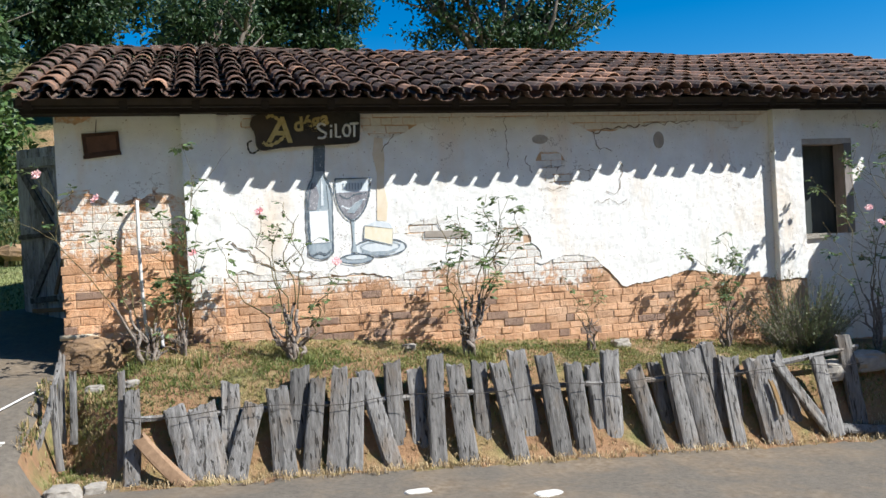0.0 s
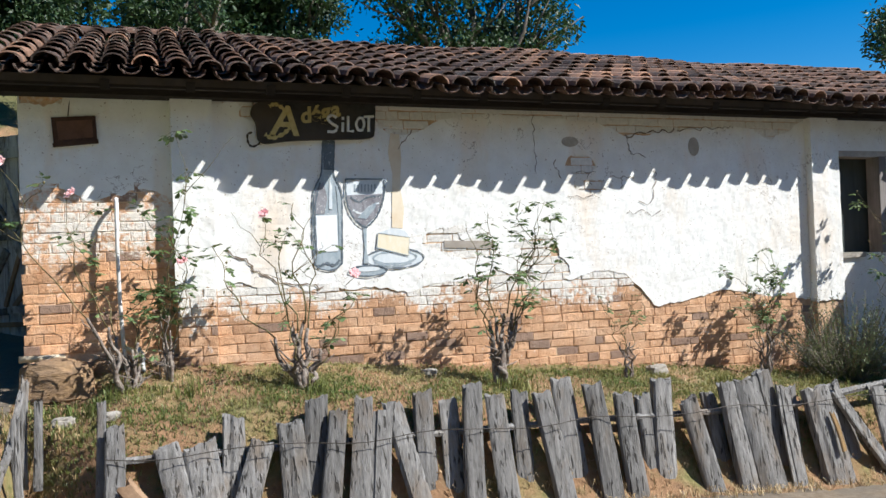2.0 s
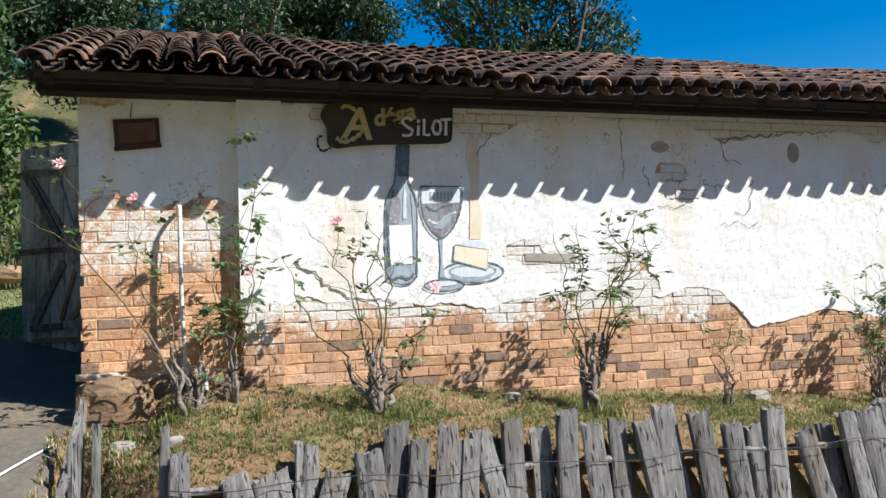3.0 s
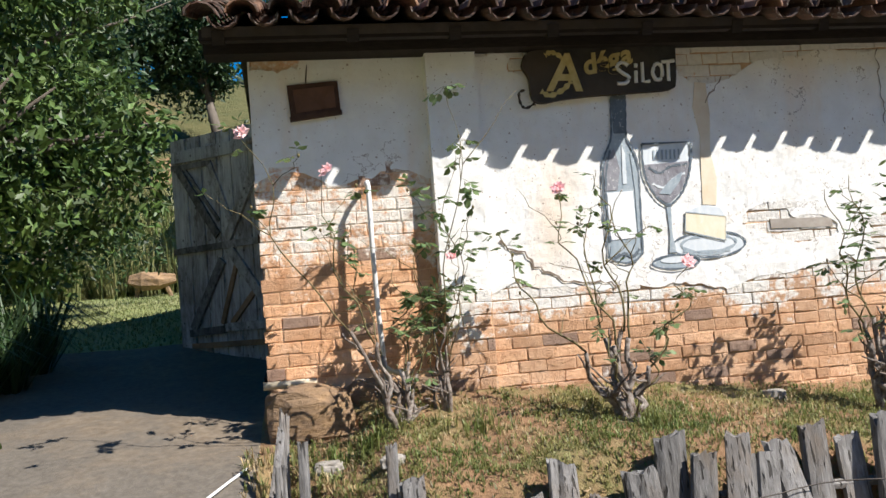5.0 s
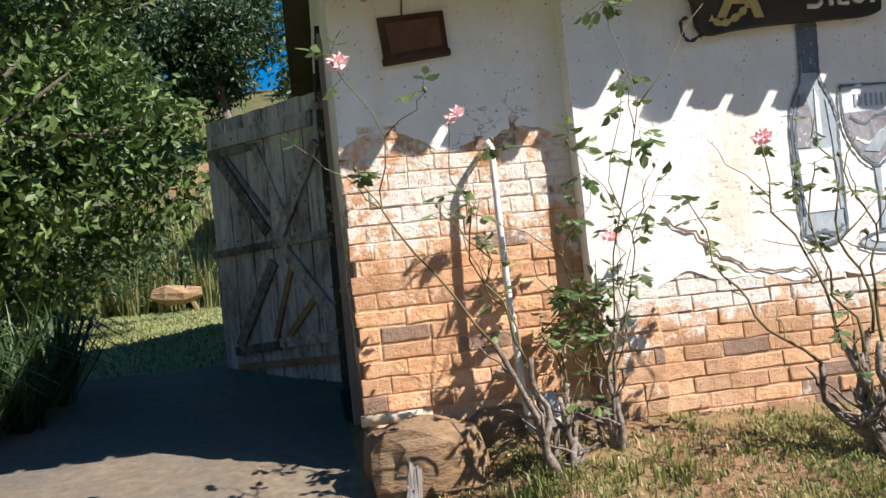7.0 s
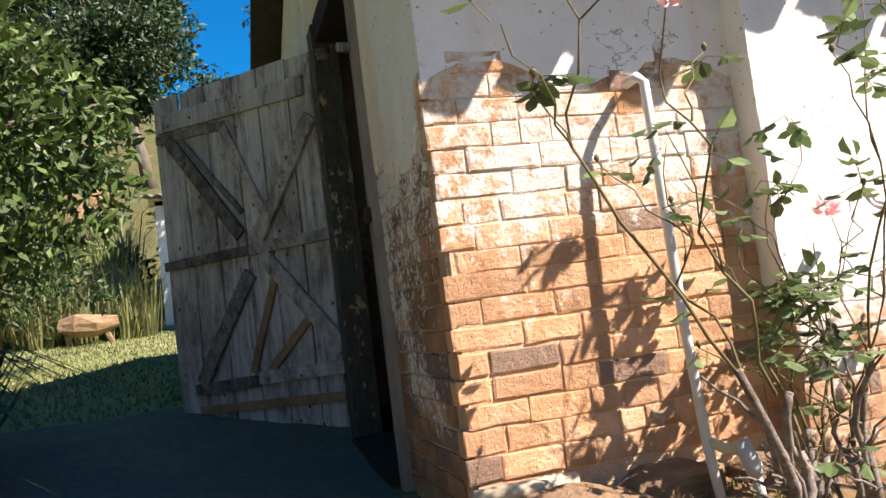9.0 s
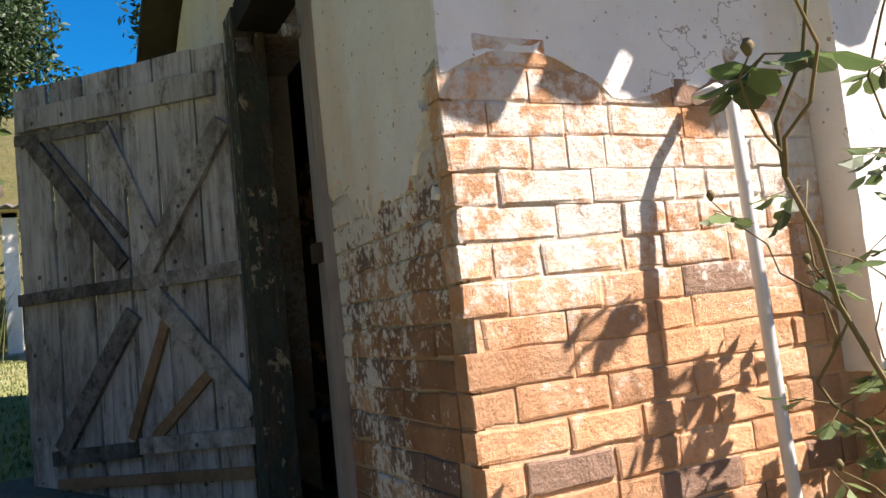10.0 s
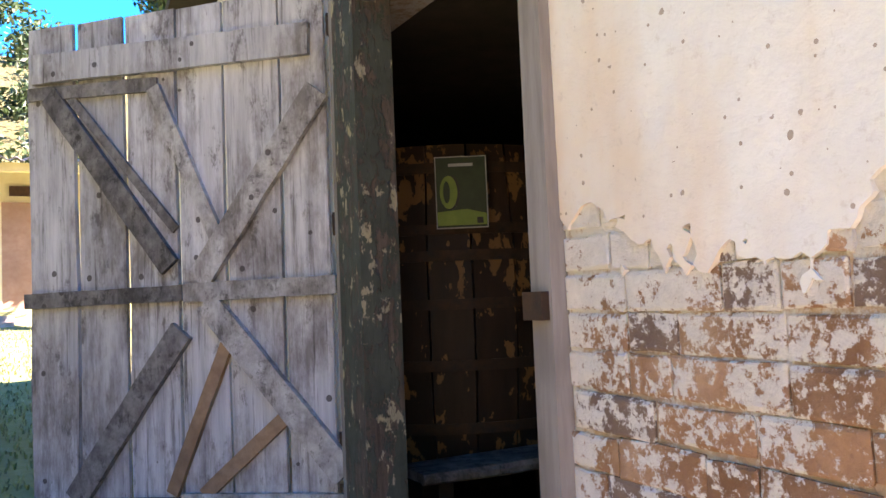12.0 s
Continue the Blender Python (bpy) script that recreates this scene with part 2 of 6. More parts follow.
def leaf_material(name, a, b, back=0.25, spread=0.45):
    n = Nodes(name)
    c = n.mix(n.ramp(n.noise(2.4, 4), 0.35, 0.65), a, b)
    c = n.island_value(c, spread)
    n.done(c, 0.5)
    n.bsdf.inputs["Specular IOR Level"].default_value = 0.45
    tr = n.add("ShaderNodeBsdfTranslucent")
    n.link(c, tr.inputs[0])
    sh = n.add("ShaderNodeMixShader")
    sh.inputs[0].default_value = back
    n.link(n.bsdf.outputs[0], sh.inputs[1])
    n.link(tr.outputs[0], sh.inputs[2])
    n.link(sh.outputs[0], n.t.nodes["Material Output"].inputs[0])
    return n.m


M_ROSE_LEAF = leaf_material("rose_leaf", (0.085, 0.14, 0.05), (0.18, 0.24, 0.10), 0.35, 0.5)
M_TREE_LEAF = leaf_material("tree_leaf", (0.042, 0.085, 0.018), (0.105, 0.155, 0.038), 0.2, 0.6)
M_DARK_LEAF = leaf_material("dark_tree_leaf", (0.025, 0.055, 0.018), (0.05, 0.085, 0.025))
M_REED = leaf_material("reed_leaf", (0.12, 0.17, 0.05), (0.25, 0.23, 0.10))
M_GRASS = leaf_material("grass_blade", (0.12, 0.165, 0.04), (0.27, 0.25, 0.09), 0.3, 0.5)
M_LAWN = leaf_material("lawn_blade", (0.16, 0.20, 0.07), (0.25, 0.26, 0.11))
M_STRAW = leaf_material("dry_straw", (0.34, 0.24, 0.12), (0.46, 0.35, 0.19), 0.1)
M_LITTER = leaf_material("dead_leaf", (0.20, 0.11, 0.055), (0.36, 0.24, 0.13), 0.1, 0.5)
M_ROSEMARY = leaf_material("rosemary_leaf", (0.12, 0.155, 0.075), (0.21, 0.235, 0.115))
M_PETAL = leaf_material("rose_petal", (0.84, 0.40, 0.43), (0.90, 0.66, 0.64), 0.3, 0.2)
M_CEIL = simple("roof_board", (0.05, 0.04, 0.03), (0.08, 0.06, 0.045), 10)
# Very dark tone: the unlit cellar's shade is put into wall and floor colour.
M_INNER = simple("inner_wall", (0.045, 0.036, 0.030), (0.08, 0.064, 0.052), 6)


def vat_material():
    n = Nodes("vat_stave")
    c = n.mix(n.ramp(n.noise(14, 5, 0.6, (1, 1, 0.2)), 0.3, 0.7), (0.022, 0.012, 0.008), (0.045, 0.022, 0.013))
    peel = n.maths("GREATER_THAN", n.maths("ADD", n.noise(17, 7, 0.6, (1, 1, 0.55)), n.maths("MULTIPLY", n.noise(3.0, 2, 0.5, (0.4, 0.4, 1)), 0.6)), 0.862)
    c = n.mix(peel, c, (0.22, 0.11, 0.042))
    n.bump(n.noise(40, 5, 0.6, (1, 1, 0.2)), 0.4, 0.005)
    return n.done(c, 0.6)


M_VAT = vat_material()


def ground_material(name, parts, bump, dist):
    n = Nodes(name)
    c = n.mix(n.ramp(n.noise(parts[0], 6, 0.7), 0.3, 0.7), parts[1], parts[2])
    c = n.mix(n.ramp(n.noise(parts[3], 5, 0.65), parts[6] if len(parts) > 6 else 0.46, 0.66), c, n.mix(n.ramp(n.noise(18, 5), 0.35, 0.65), parts[4], parts[5]))
    n.bump(n.maths("ADD", n.noise(35, 8, 0.75), n.maths("MULTIPLY", n.noise(5, 4), 2.0)), bump, dist)
    return n.done(c, 0.95)


M_ROAD = ground_material("worn_concrete", (24, (0.098, 0.083, 0.066), (0.165, 0.142, 0.114), 1.1, (0.145, 0.106, 0.068), (0.225, 0.178, 0.127)), 0.5, 0.008)
M_SOIL = ground_material("bed_soil", (14, (0.33, 0.19, 0.10), (0.20, 0.12, 0.065), 2.2, (0.15, 0.15, 0.05), (0.27, 0.22, 0.10)), 0.9, 0.02)
M_LAWN_GROUND = ground_material("lawn_ground", (11, (0.17, 0.20, 0.07), (0.25, 0.26, 0.10), 0.7, (0.22, 0.23, 0.09), (0.33, 0.30, 0.15)), 0.6, 0.02)
M_HILL = ground_material("hill_ground", (1.3, (0.10, 0.11, 0.04), (0.17, 0.15, 0.06), 0.16, (0.46, 0.26, 0.14), (0.36, 0.24, 0.13), 0.56), 0.8, 0.1)


# ---- mesh helpers ----
def mesh_object(name, verts, faces, material, parent=None, label="", smooth=False):
    me = bpy.data.meshes.new(name)
    me.from_pydata([tuple(v) for v in verts], [], [tuple(f) for f in faces])
    me.update()
    if smooth:
        for p in me.polygons:
            p.use_smooth = True
    for m in (material if isinstance(material, (list, tuple)) else [material]):
        me.materials.append(m)
    ob = new(name, me)
    if parent is not None:
        ob.parent = parent
        ob.matrix_parent_inverse = parent.matrix_world.inverted() if parent.type != "EMPTY" else Matrix.Translation(parent.location).inverted()
    if label:
        ob["label"] = label
    return ob


def empty(name, at, label, category, group=""):
    e = new(name)
    e.location = at
    return tagged(e, label, category, group)


def box_data(x0, x1, y0, y1, z0, z1):
    v = [(x, y, z) for x in (x0, x1) for y in (y0, y1) for z in (z0, z1)]
    f = [(0, 1, 3, 2), (4, 6, 7, 5), (0, 4, 5, 1), (2, 3, 7, 6), (0, 2, 6, 4), (1, 5, 7, 3)]
    return v, f


class Geo:
    """Collects pieces of one mesh."""

    def __init__(self):
        self.v, self.f = [], []

    def add(self, v, f):
        k = len(self.v)
        self.v += [tuple(p) for p in v]
        self.f += [tuple(i + k for i in q) for q in f]
        return self

    def box(self, *b):
        return self.add(*box_data(*b))

    def tube(self, pts, radii, sides=6, cap=True, rough=0.0, rng=random):
        pts = [Vector(p) for p in pts]
        rings = []
        up = Vector((0.3, 0.2, 1)).normalized()
        for i, p in enumerate(pts):
            d = (pts[min(i + 1, len(pts) - 1)] - pts[max(i - 1, 0)])
            d = d.normalized() if d.length > 1e-6 else Vector((0, 0, 1))
            a = d.cross(up if abs(d.dot(up)) < 0.95 else Vector((1, 0, 0))).normalized()
            b = d.cross(a)
            ring = []
            for s in range(sides):
                w = 2 * math.pi * s / sides
                r = radii[i] * (1 + rough * rng.uniform(-1, 1))
                ring.append(p + a * math.cos(w) * r + b * math.sin(w) * r)
            rings.append(ring)
        v = [q for ring in rings for q in ring]
        f = []
        for i in range(len(pts) - 1):
            for s in range(sides):
                t = (s + 1) % sides
                f.append((i * sides + s, i * sides + t, (i + 1) * sides + t, (i + 1) * sides + s))
        if cap:
            f.append(tuple(reversed(range(sides))))
            f.append(tuple(range((len(pts) - 1) * sides, len(pts) * sides)))
        return self.add(v, f)

    def leaf(self, at, along, side, length, width, fold=0.25):
        up = along.cross(side)
        m = at + along * length * 0.5
        v = [at, m + side * width * 0.5 + up * fold * width, at + along * length, m - side * width * 0.5 + up * fold * width, m]
        return self.add(v, [(0, 4, 1), (4, 2, 1), (0, 3, 4), (4, 3, 2)])

    def oval_leaf(self, at, along, side, length, width, fold=0.2):
        """A rounded leaflet folded along its midrib."""
        up = along.cross(side)
        mid = [at, at + along * length * 0.38 - up * 0.03 * length, at + along * length * 0.74 - up * 0.05 * length, at + along * length - up * 0.12 * length]
        lo = up * fold * width
        v = mid + [mid[1] + side * width * 0.5 + lo, mid[2] + side * width * 0.40 + lo, mid[1] - side * width * 0.5 + lo, mid[2] - side * width * 0.40 + lo]
        return self.add(v, [(0, 1, 4), (1, 2, 5, 4), (2, 3, 5), (0, 6, 1), (1, 6, 7, 2), (2, 7, 3)])

    def card(self, at, along, side, length, width):
        m = at + along * length * 0.5
        return self.add([at, m + side * width * 0.5, at + along * length, m - side * width * 0.5], [(0, 1, 2, 3)])

    def out(self, name, material, parent=None, label="", smooth=False):
        return mesh_object(name, self.v, self.f, material, parent, label, smooth)


def unit_vec(rng):
    while True:
        v = Vector([rng.uniform(-1, 1) for _ in range(3)])
        if 0.05 < v.length < 1:
            return v.normalized()


# ---- ground ----
def smooth(a, b, x):
    t = min(max((x - a) / (b - a), 0.0), 1.0)
    return t * t * (3 - 2 * t)


def wall_foot(x):
    return -0.03 - 0.083 * min(max(x, 0.0), 9.5)


def road_level(x):
    return -1.0 - 0.062 * min(max(x, -1.0), 8.5)


# The rise below y = -12 is unseen, added to block sky behind the camera.
RAMP_Y = (-70.0, -45.0, -22.0, -12.0, -6.0, -3.6, -2.4, -1.5, -0.5, 0.1, 2.0, 4.5, 13.0, 20.0, 36.0, 46.0, 70.0)
RAMP_Z = (26.0, 18.0, 4.0, -1.0, -1.0, -0.96, -0.84, -0.60, -0.36, -0.25, -0.06, 0.30, 0.80, 2.6, 11.3, 14.0, 15.0)


def ground_height(x, y):
    ramp = float(np.interp(y, RAMP_Y, RAMP_Z))
    front = road_level(x)
    low = ramp
    if y < -1.0 and x >= -0.2:
        low = ramp + (front - ramp) * smooth(-0.2, 0.5, x)
    yy = min(y, 0.0)
    bed = wall_foot(x) + 0.13 * yy + 0.12 * yy * smooth(1.9, 1.0, x) - 0.20 * smooth(0.75, 0.35, x) * smooth(0.05, -0.22, y)
    edge = -0.45 - 0.75 * smooth(-0.1, 0.6, x)
    bank = smooth(edge - 0.42, edge - 0.02, y)
    high = front + (bed - front) * bank if x > 0.0 else bed
    if y > 0.6:
        w = 0.0 if x < 0.3 else 1.0
    else:
        w = smooth(-0.10, 0.10, x)
    z = low + (high - low) * w if y > -2.2 else low
    if y > 6.0 or y < -12.0:
        z = ramp
    # Unseen left bank, added to hold back skylight.
    if x < -9.0 and y < 12.0:
        z += (min(-x, 40.0) - 9.0) * 0.35
    n = noise.noise(Vector((x * 1.7, y * 1.7, 0.0))) * 0.018 + noise.noise(Vector((x * 6, y * 6, 3.0))) * 0.008
    if w > 0.5 and -1.8 < y < 0.2:
        n += noise.noise(Vector((x * 9, y * 9, 7.0))) * 0.02
    return z + n


def build_ground():
    fine_x = list(np.arange(-4.0, 10.01, 0.08))
    fine_y = list(np.arange(-9.6, 3.01, 0.08))
    far = [0.4, 1, 2, 3.5, 5.5, 8, 12, 18, 27, 40, 65, 110, 200, 400, 900]
    xs = [-4.0 - d for d in reversed(far)] + fine_x + [10.0 + d for d in far]
    ys = [-9.6 - d for d in reversed(far)] + fine_y + [3.0 + d for d in (0.3, 0.7, 1.2, 1.8, 2.5, 3.3, 4.2, 5.2, 6.4, 7.8, 9.4, 11, 13, 16, 20, 25, 31, 38, 46, 60, 90, 200, 500, 900)]
    nx, ny = len(xs), len(ys)
    verts = [(x, y, ground_height(x, y)) for y in ys for x in xs]
    faces, slots = [], []
    for j in range(ny - 1):
        for i in range(nx - 1):
            faces.append((j * nx + i, j * nx + i + 1, (j + 1) * nx + i + 1, (j + 1) * nx + i))
            x, y = (xs[i] + xs[i + 1]) / 2, (ys[j] + ys[j + 1]) / 2
            q = noise.noise(Vector((x * 2.5, y * 2.5, 5.0))) * 0.16
            if y > 17 or abs(x) > 60 or y < -13 + 4 * q or x < -9:
                s = 3
            elif y > 3.3 + q or x < -2.6 + q:
                s = 2
            elif x > -0.06 + q * 0.4 and y > -1.72 + q * 0.6 - 0.1 * smooth(0.4, -0.1, x):
                s = 1
            else:
                s = 0
            slots.append(s)
    ob = mesh_object("ground", verts, faces, [M_ROAD, M_SOIL, M_LAWN_GROUND, M_HILL], smooth=True)
    for p, s in zip(ob.data.polygons, slots):
        p.material_index = s
    tagged(ob, "concrete lane, earth flower bed, lawn, rising hillside and unseen banks added to block sky", "ground", kind="structure")


build_ground()


# ---- house: walls ----
HOUSE_END, DEPTH, WALL_TOP = 11.4, 5.4, 2.06
RIDGE_Y, RIDGE_Z, EAVE_Y, EAVE_Z = 2.7, 3.28, -0.50, 2.145
WIN = (8.04, 8.76, 0.53, 1.61)
DOOR_Y0, DOOR_Y1, DOOR_TOP = 0.87, 1.88, 2.06

g = Geo()
g.box(0.0, 1.10, 0.002, 0.34, -0.7, WALL_TOP)
g.box(1.10, 1.41, -0.106, 0.34, -0.7, WALL_TOP)
g.box(1.41, 7.64, -0.053, 0.34, -1.0, WALL_TOP)
g.box(7.64, 8.00, -0.14, 0.34, -1.2, WALL_TOP)
g.box(8.00, WIN[0], -0.045, 0.34, -1.2, WALL_TOP)
g.box(WIN[0], WIN[1], -0.045, 0.34, -1.2, WIN[2])
g.box(WIN[0], WIN[1], -0.045, 0.34, WIN[3], WALL_TOP)
g.box(WIN[1], HOUSE_END, -0.045, 0.34, -1.2, WALL_TOP)
WALL_FRONT = tagged(g.out("wall_front", [M_MORTAR, M_MORTAR_PIER]), "old brick front wall with flaking white plaster", "wall", kind="structure")

for p in WALL_FRONT.data.polygons[:6]:
    p.material_index = 1

g = Geo()
GX0, GX1 = -0.012, 0.33
g.box(GX0, GX1, 0.34, DOOR_Y0, -0.7, WALL_TOP)
g.box(GX0, 0.0, 0.012, 0.34, -0.7, WALL_TOP)
g.box(GX0, 0.03, DOOR_Y1, 2.5, -0.5, WALL_TOP)
g.box(GX0, GX1, 2.5, DEPTH, -0.5, WALL_TOP)
tri = [(x, y, z) for x in (GX0, GX1) for y, z in ((0.012, WALL_TOP), (DEPTH, WALL_TOP), (RIDGE_Y, RIDGE_Z - 0.17))]
g.add(tri, [(0, 2, 1), (3, 4, 5), (0, 1, 4, 3), (1, 2, 5, 4), (2, 0, 3, 5)])
WALL_GABLE = tagged(g.out("wall_gable", M_MORTAR_SIDE), "brick gable wall with worn plaster and doorway", "wall", kind="structure")

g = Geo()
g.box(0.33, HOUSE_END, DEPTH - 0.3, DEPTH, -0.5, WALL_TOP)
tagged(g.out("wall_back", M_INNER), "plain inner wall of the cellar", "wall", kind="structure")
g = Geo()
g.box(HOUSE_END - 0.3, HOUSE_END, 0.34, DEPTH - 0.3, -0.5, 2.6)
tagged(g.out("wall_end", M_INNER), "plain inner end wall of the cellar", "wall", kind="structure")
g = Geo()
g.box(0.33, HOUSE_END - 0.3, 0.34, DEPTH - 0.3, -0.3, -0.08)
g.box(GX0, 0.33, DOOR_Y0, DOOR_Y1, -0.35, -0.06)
tagged(g.out("floor", M_INNER), "earthen cellar floor with the room's shade put into its colour", "floor", kind="structure")
# Unseen ceiling, added to stop light leaking in above the vat.
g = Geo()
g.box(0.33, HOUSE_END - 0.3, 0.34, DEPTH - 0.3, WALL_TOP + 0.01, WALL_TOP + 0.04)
tagged(g.out("ceiling", M_CEIL), "unseen dark ceiling added to keep light out of the cellar", "ceiling", kind="structure")
g = Geo()
g.box(9.56, 10.2, -3.4, -0.05, -1.9, 2.08)
tagged(g.out("wall_wing", M_PLASTER), "plain white wall of the neighbouring wing", "wall", kind="structure")


def sheet(name, u0, u1, v0, v1, keep, place, thick, material, parent, cell=0.03, label=""):
    """A thin coat on a wall: the part of a rectangle where keep(u, v) > 0, with a real broken edge."""
    nu, nv = max(2, int(round((u1 - u0) / cell))), max(2, int(round((v1 - v0) / cell)))
    us = [u0 + (u1 - u0) * i / nu for i in range(nu + 1)]
    vs = [v0 + (v1 - v0) * j / nv for j in range(nv + 1)]
    val = [[keep(u, v) for v in vs] for u in us]
    index, verts, faces, edges = {}, [], [], {}

    def vid(u, v):
        k = (round(u, 4), round(v, 4))
        if k not in index:
            index[k] = len(verts)
            verts.append(k)
        return index[k]

    for i in range(nu):
        for j in range(nv):
            ring = [(us[i], vs[j], val[i][j]), (us[i + 1], vs[j], val[i + 1][j]), (us[i + 1], vs[j + 1], val[i + 1][j + 1]), (us[i], vs[j + 1], val[i][j + 1])]
            out = []
            for a, b in zip(ring, ring[1:] + ring[:1]):
                if a[2] > 0:
                    out.append(vid(a[0], a[1]))
                if (a[2] > 0) != (b[2] > 0):
                    t = a[2] / (a[2] - b[2])
                    out.append(vid(a[0] + (b[0] - a[0]) * t, a[1] + (b[1] - a[1]) * t))
            out = [q for q, r in zip(out, out[1:] + out[:1]) if q != r]
            if len(out) >= 3:
                faces.append(tuple(out))
    for f in faces:
        for a, b in zip(f, f[1:] + f[:1]):
            edges[(a, b)] = edges.get((a, b), 0) + 1
    n = len(verts)
    pts = [place(u, v, 0.004 * noise.noise(Vector((u * 5, v * 5, 1.0))) + 0.003 * noise.noise(Vector((u * 17, v * 17, 2.0)))) for u, v in verts]
    pts += [place(u, v, thick) for u, v in verts]
    for a, b in list(edges):
        if (b, a) not in edges:
            faces.append((b, a, a + n, b + n))
    return mesh_object(name, pts, faces, material, parent, label)


def ragged(u, v, amount=0.03):
    return amount * (noise.noise(Vector((u * 6, v * 6, 4.0))) + 0.6 * noise.noise(Vector((u * 19, v * 19, 9.0))) + 0.3 * noise.noise(Vector((u * 45, v * 45, 2.0))))


LOW_X = (1.4, 1.6, 2.2, 2.6, 3.1, 3.3, 3.9, 4.4, 4.7, 5.04, 5.3, 5.47, 5.63, 5.98, 6.45, 6.78, 7.45, 7.7)
LOW_Z = (0.44, 0.49, 0.41, 0.40, 0.36, 0.40, 0.50, 0.46, 0.38, 0.47, 0.42, 0.28, 0.10, 0.11, 0.22, 0.16, 0.08, 0.05)
TOP_X = (1.4, 2.78, 2.84, 2.94, 3.11, 3.42, 3.97, 4.6, 5.07, 5.36, 5.95, 6.45, 6.96, 7.18, 7.5, 7.66)
TOP_Z = (1.99, 1.99, 1.84, 1.75, 1.75, 1.90, 1.97, 1.94, 1.92, 1.79, 1.84, 1.91, 1.88, 1.77, 1.93, 2.00)
BARE = ((3.38, 0.80, 0.20, 0.10), (3.68, 0.72, 0.26, 0.09), (4.38, 0.66, 0.20, 0.16), (4.55, 0.50, 0.16, 0.10), (4.86, 1.50, 0.16, 0.10), (5.0, 1.28, 0.20, 0.07), (1.78, 1.93, 0.16, 0.08))


def main_keep(x, z):
    k = min(z - float(np.interp(x, LOW_X, LOW_Z)), float(np.interp(x, TOP_X, TOP_Z)) - z)
    for cx, cz, rx, rz in BARE:
        d = math.hypot((x - cx) / rx, (z - cz) / rz)
        k = min(k, (d - 1) * min(rx, rz))
    return k + ragged(x, z)


def pier_keep(x, z):
    edge = 1.25 + 0.04 * math.sin(x * 9)
    return min(z - edge, 1.96 - z if x < 0.3 else 2.03 - z) + ragged(x, z, 0.045)


def pilaster_keep(x, z):
    return z - 0.47 + ragged(x, z, 0.03)


def gable_keep(y, z):
    if DOOR_Y0 - 0.02 < y < DOOR_Y1 and z < DOOR_TOP + 0.02:
        return -0.05
    edge = float(np.interp(y, (0.0, 0.12, 0.24, 0.45, 0.75, 0.95), (1.26, 1.16, 1.08, 1.14, 1.18, 1.12))) if y < 1.2 else 0.35
    k = min(z - edge, y - 0.02)
    return k + ragged(y, z, 0.055)


def side_keep(y, z):
    """Plaster beside the door: broken into flakes below, whole above."""
    if y > DOOR_Y0 - 0.005:
        return -0.02
    edge = float(np.interp(y, (0.0, 0.12, 0.24, 0.45, 0.75, 0.95), (1.26, 1.14, 1.02, 1.06, 1.10, 1.06)))
    n = noise.noise(Vector((y * 7, z * 5, 4.0))) + 0.8 * noise.noise(Vector((y * 17, z * 15, 9.0))) + 0.5 * noise.noise(Vector((y * 38, z * 38, 2.0)))
    return min((z - edge) * (1.0 if z > edge else 0.35) + 0.11 * n - 0.02, y + 0.03 + 0.012 * n)


def window_keep(x, z):
    if WIN[0] - 0.01 < x < WIN[1] + 0.01 and WIN[2] - 0.03 < z < WIN[3] + 0.01:
        return -0.05
    return z + 0.75 + ragged(x, z, 0.03)


sheet("plaster", 1.41, 7.64, -0.1, 2.05, main_keep, lambda u, v, d: (u, -0.066 + d, v), 0.03, M_PLASTER, WALL_FRONT)
sheet("plaster", -0.024, 1.10, 1.1, 2.05, pier_keep, lambda u, v, d: (u, -0.006 + d, v), 0.02, M_PLASTER_SIDE, WALL_FRONT)
sheet("plaster", 1.092, 1.418, 0.3, 2.05, pilaster_keep, lambda u, v, d: (u, -0.112 + d, v), 0.02, M_PLASTER, WALL_FRONT, 0.02)
sheet("plaster", -0.112, 0.02, 0.3, 2.05, lambda y, z: pilaster_keep(y, z), lambda u, v, d: (1.090 + d, u, v), 0.02, M_PLASTER, WALL_FRONT, 0.02)
sheet("plaster", -0.112, -0.066, 0.3, 2.05, lambda y, z: pilaster_keep(y, z), lambda u, v, d: (1.42 - d, u, v), 0.02, M_PLASTER, WALL_FRONT, 0.02)
sheet("plaster", 7.632, 8.008, -0.2, 2.05, lambda x, z: z - 0.03 + ragged(x, z), lambda u, v, d: (u, -0.156 + d, v), 0.02, M_PLASTER, WALL_FRONT, 0.02)
sheet("plaster", -0.156, -0.06, -0.2, 2.05, lambda y, z: z - 0.03 + ragged(y, z), lambda u, v, d: (7.628 + d, u, v), 0.02, M_PLASTER_SIDE, WALL_FRONT, 0.02)
sheet("plaster", 8.0, 9.56, -0.9, 2.05, window_keep, lambda u, v, d: (u, -0.066 + d, v), 0.03, M_PLASTER, WALL_FRONT, 0.04)
sheet("plaster", 0.0005, 0.90, 0.3, 2.06, side_keep, lambda u, v, d: (-0.026 + 0.6 * d, u, v), 0.02, M_PLASTER_SIDE, WALL_GABLE, 0.0165)
sheet("plaster", 1.80, DEPTH, 0.2, 2.06, gable_keep, lambda u, v, d: (-0.030 + d, u, v), 0.026, M_PLASTER_SIDE, WALL_GABLE)


def gable_top_keep(y, z):
    line = RIDGE_Z - 0.19 - (RIDGE_Z - 0.19 - WALL_TOP) * abs(y - RIDGE_Y) / RIDGE_Y
    return line - z


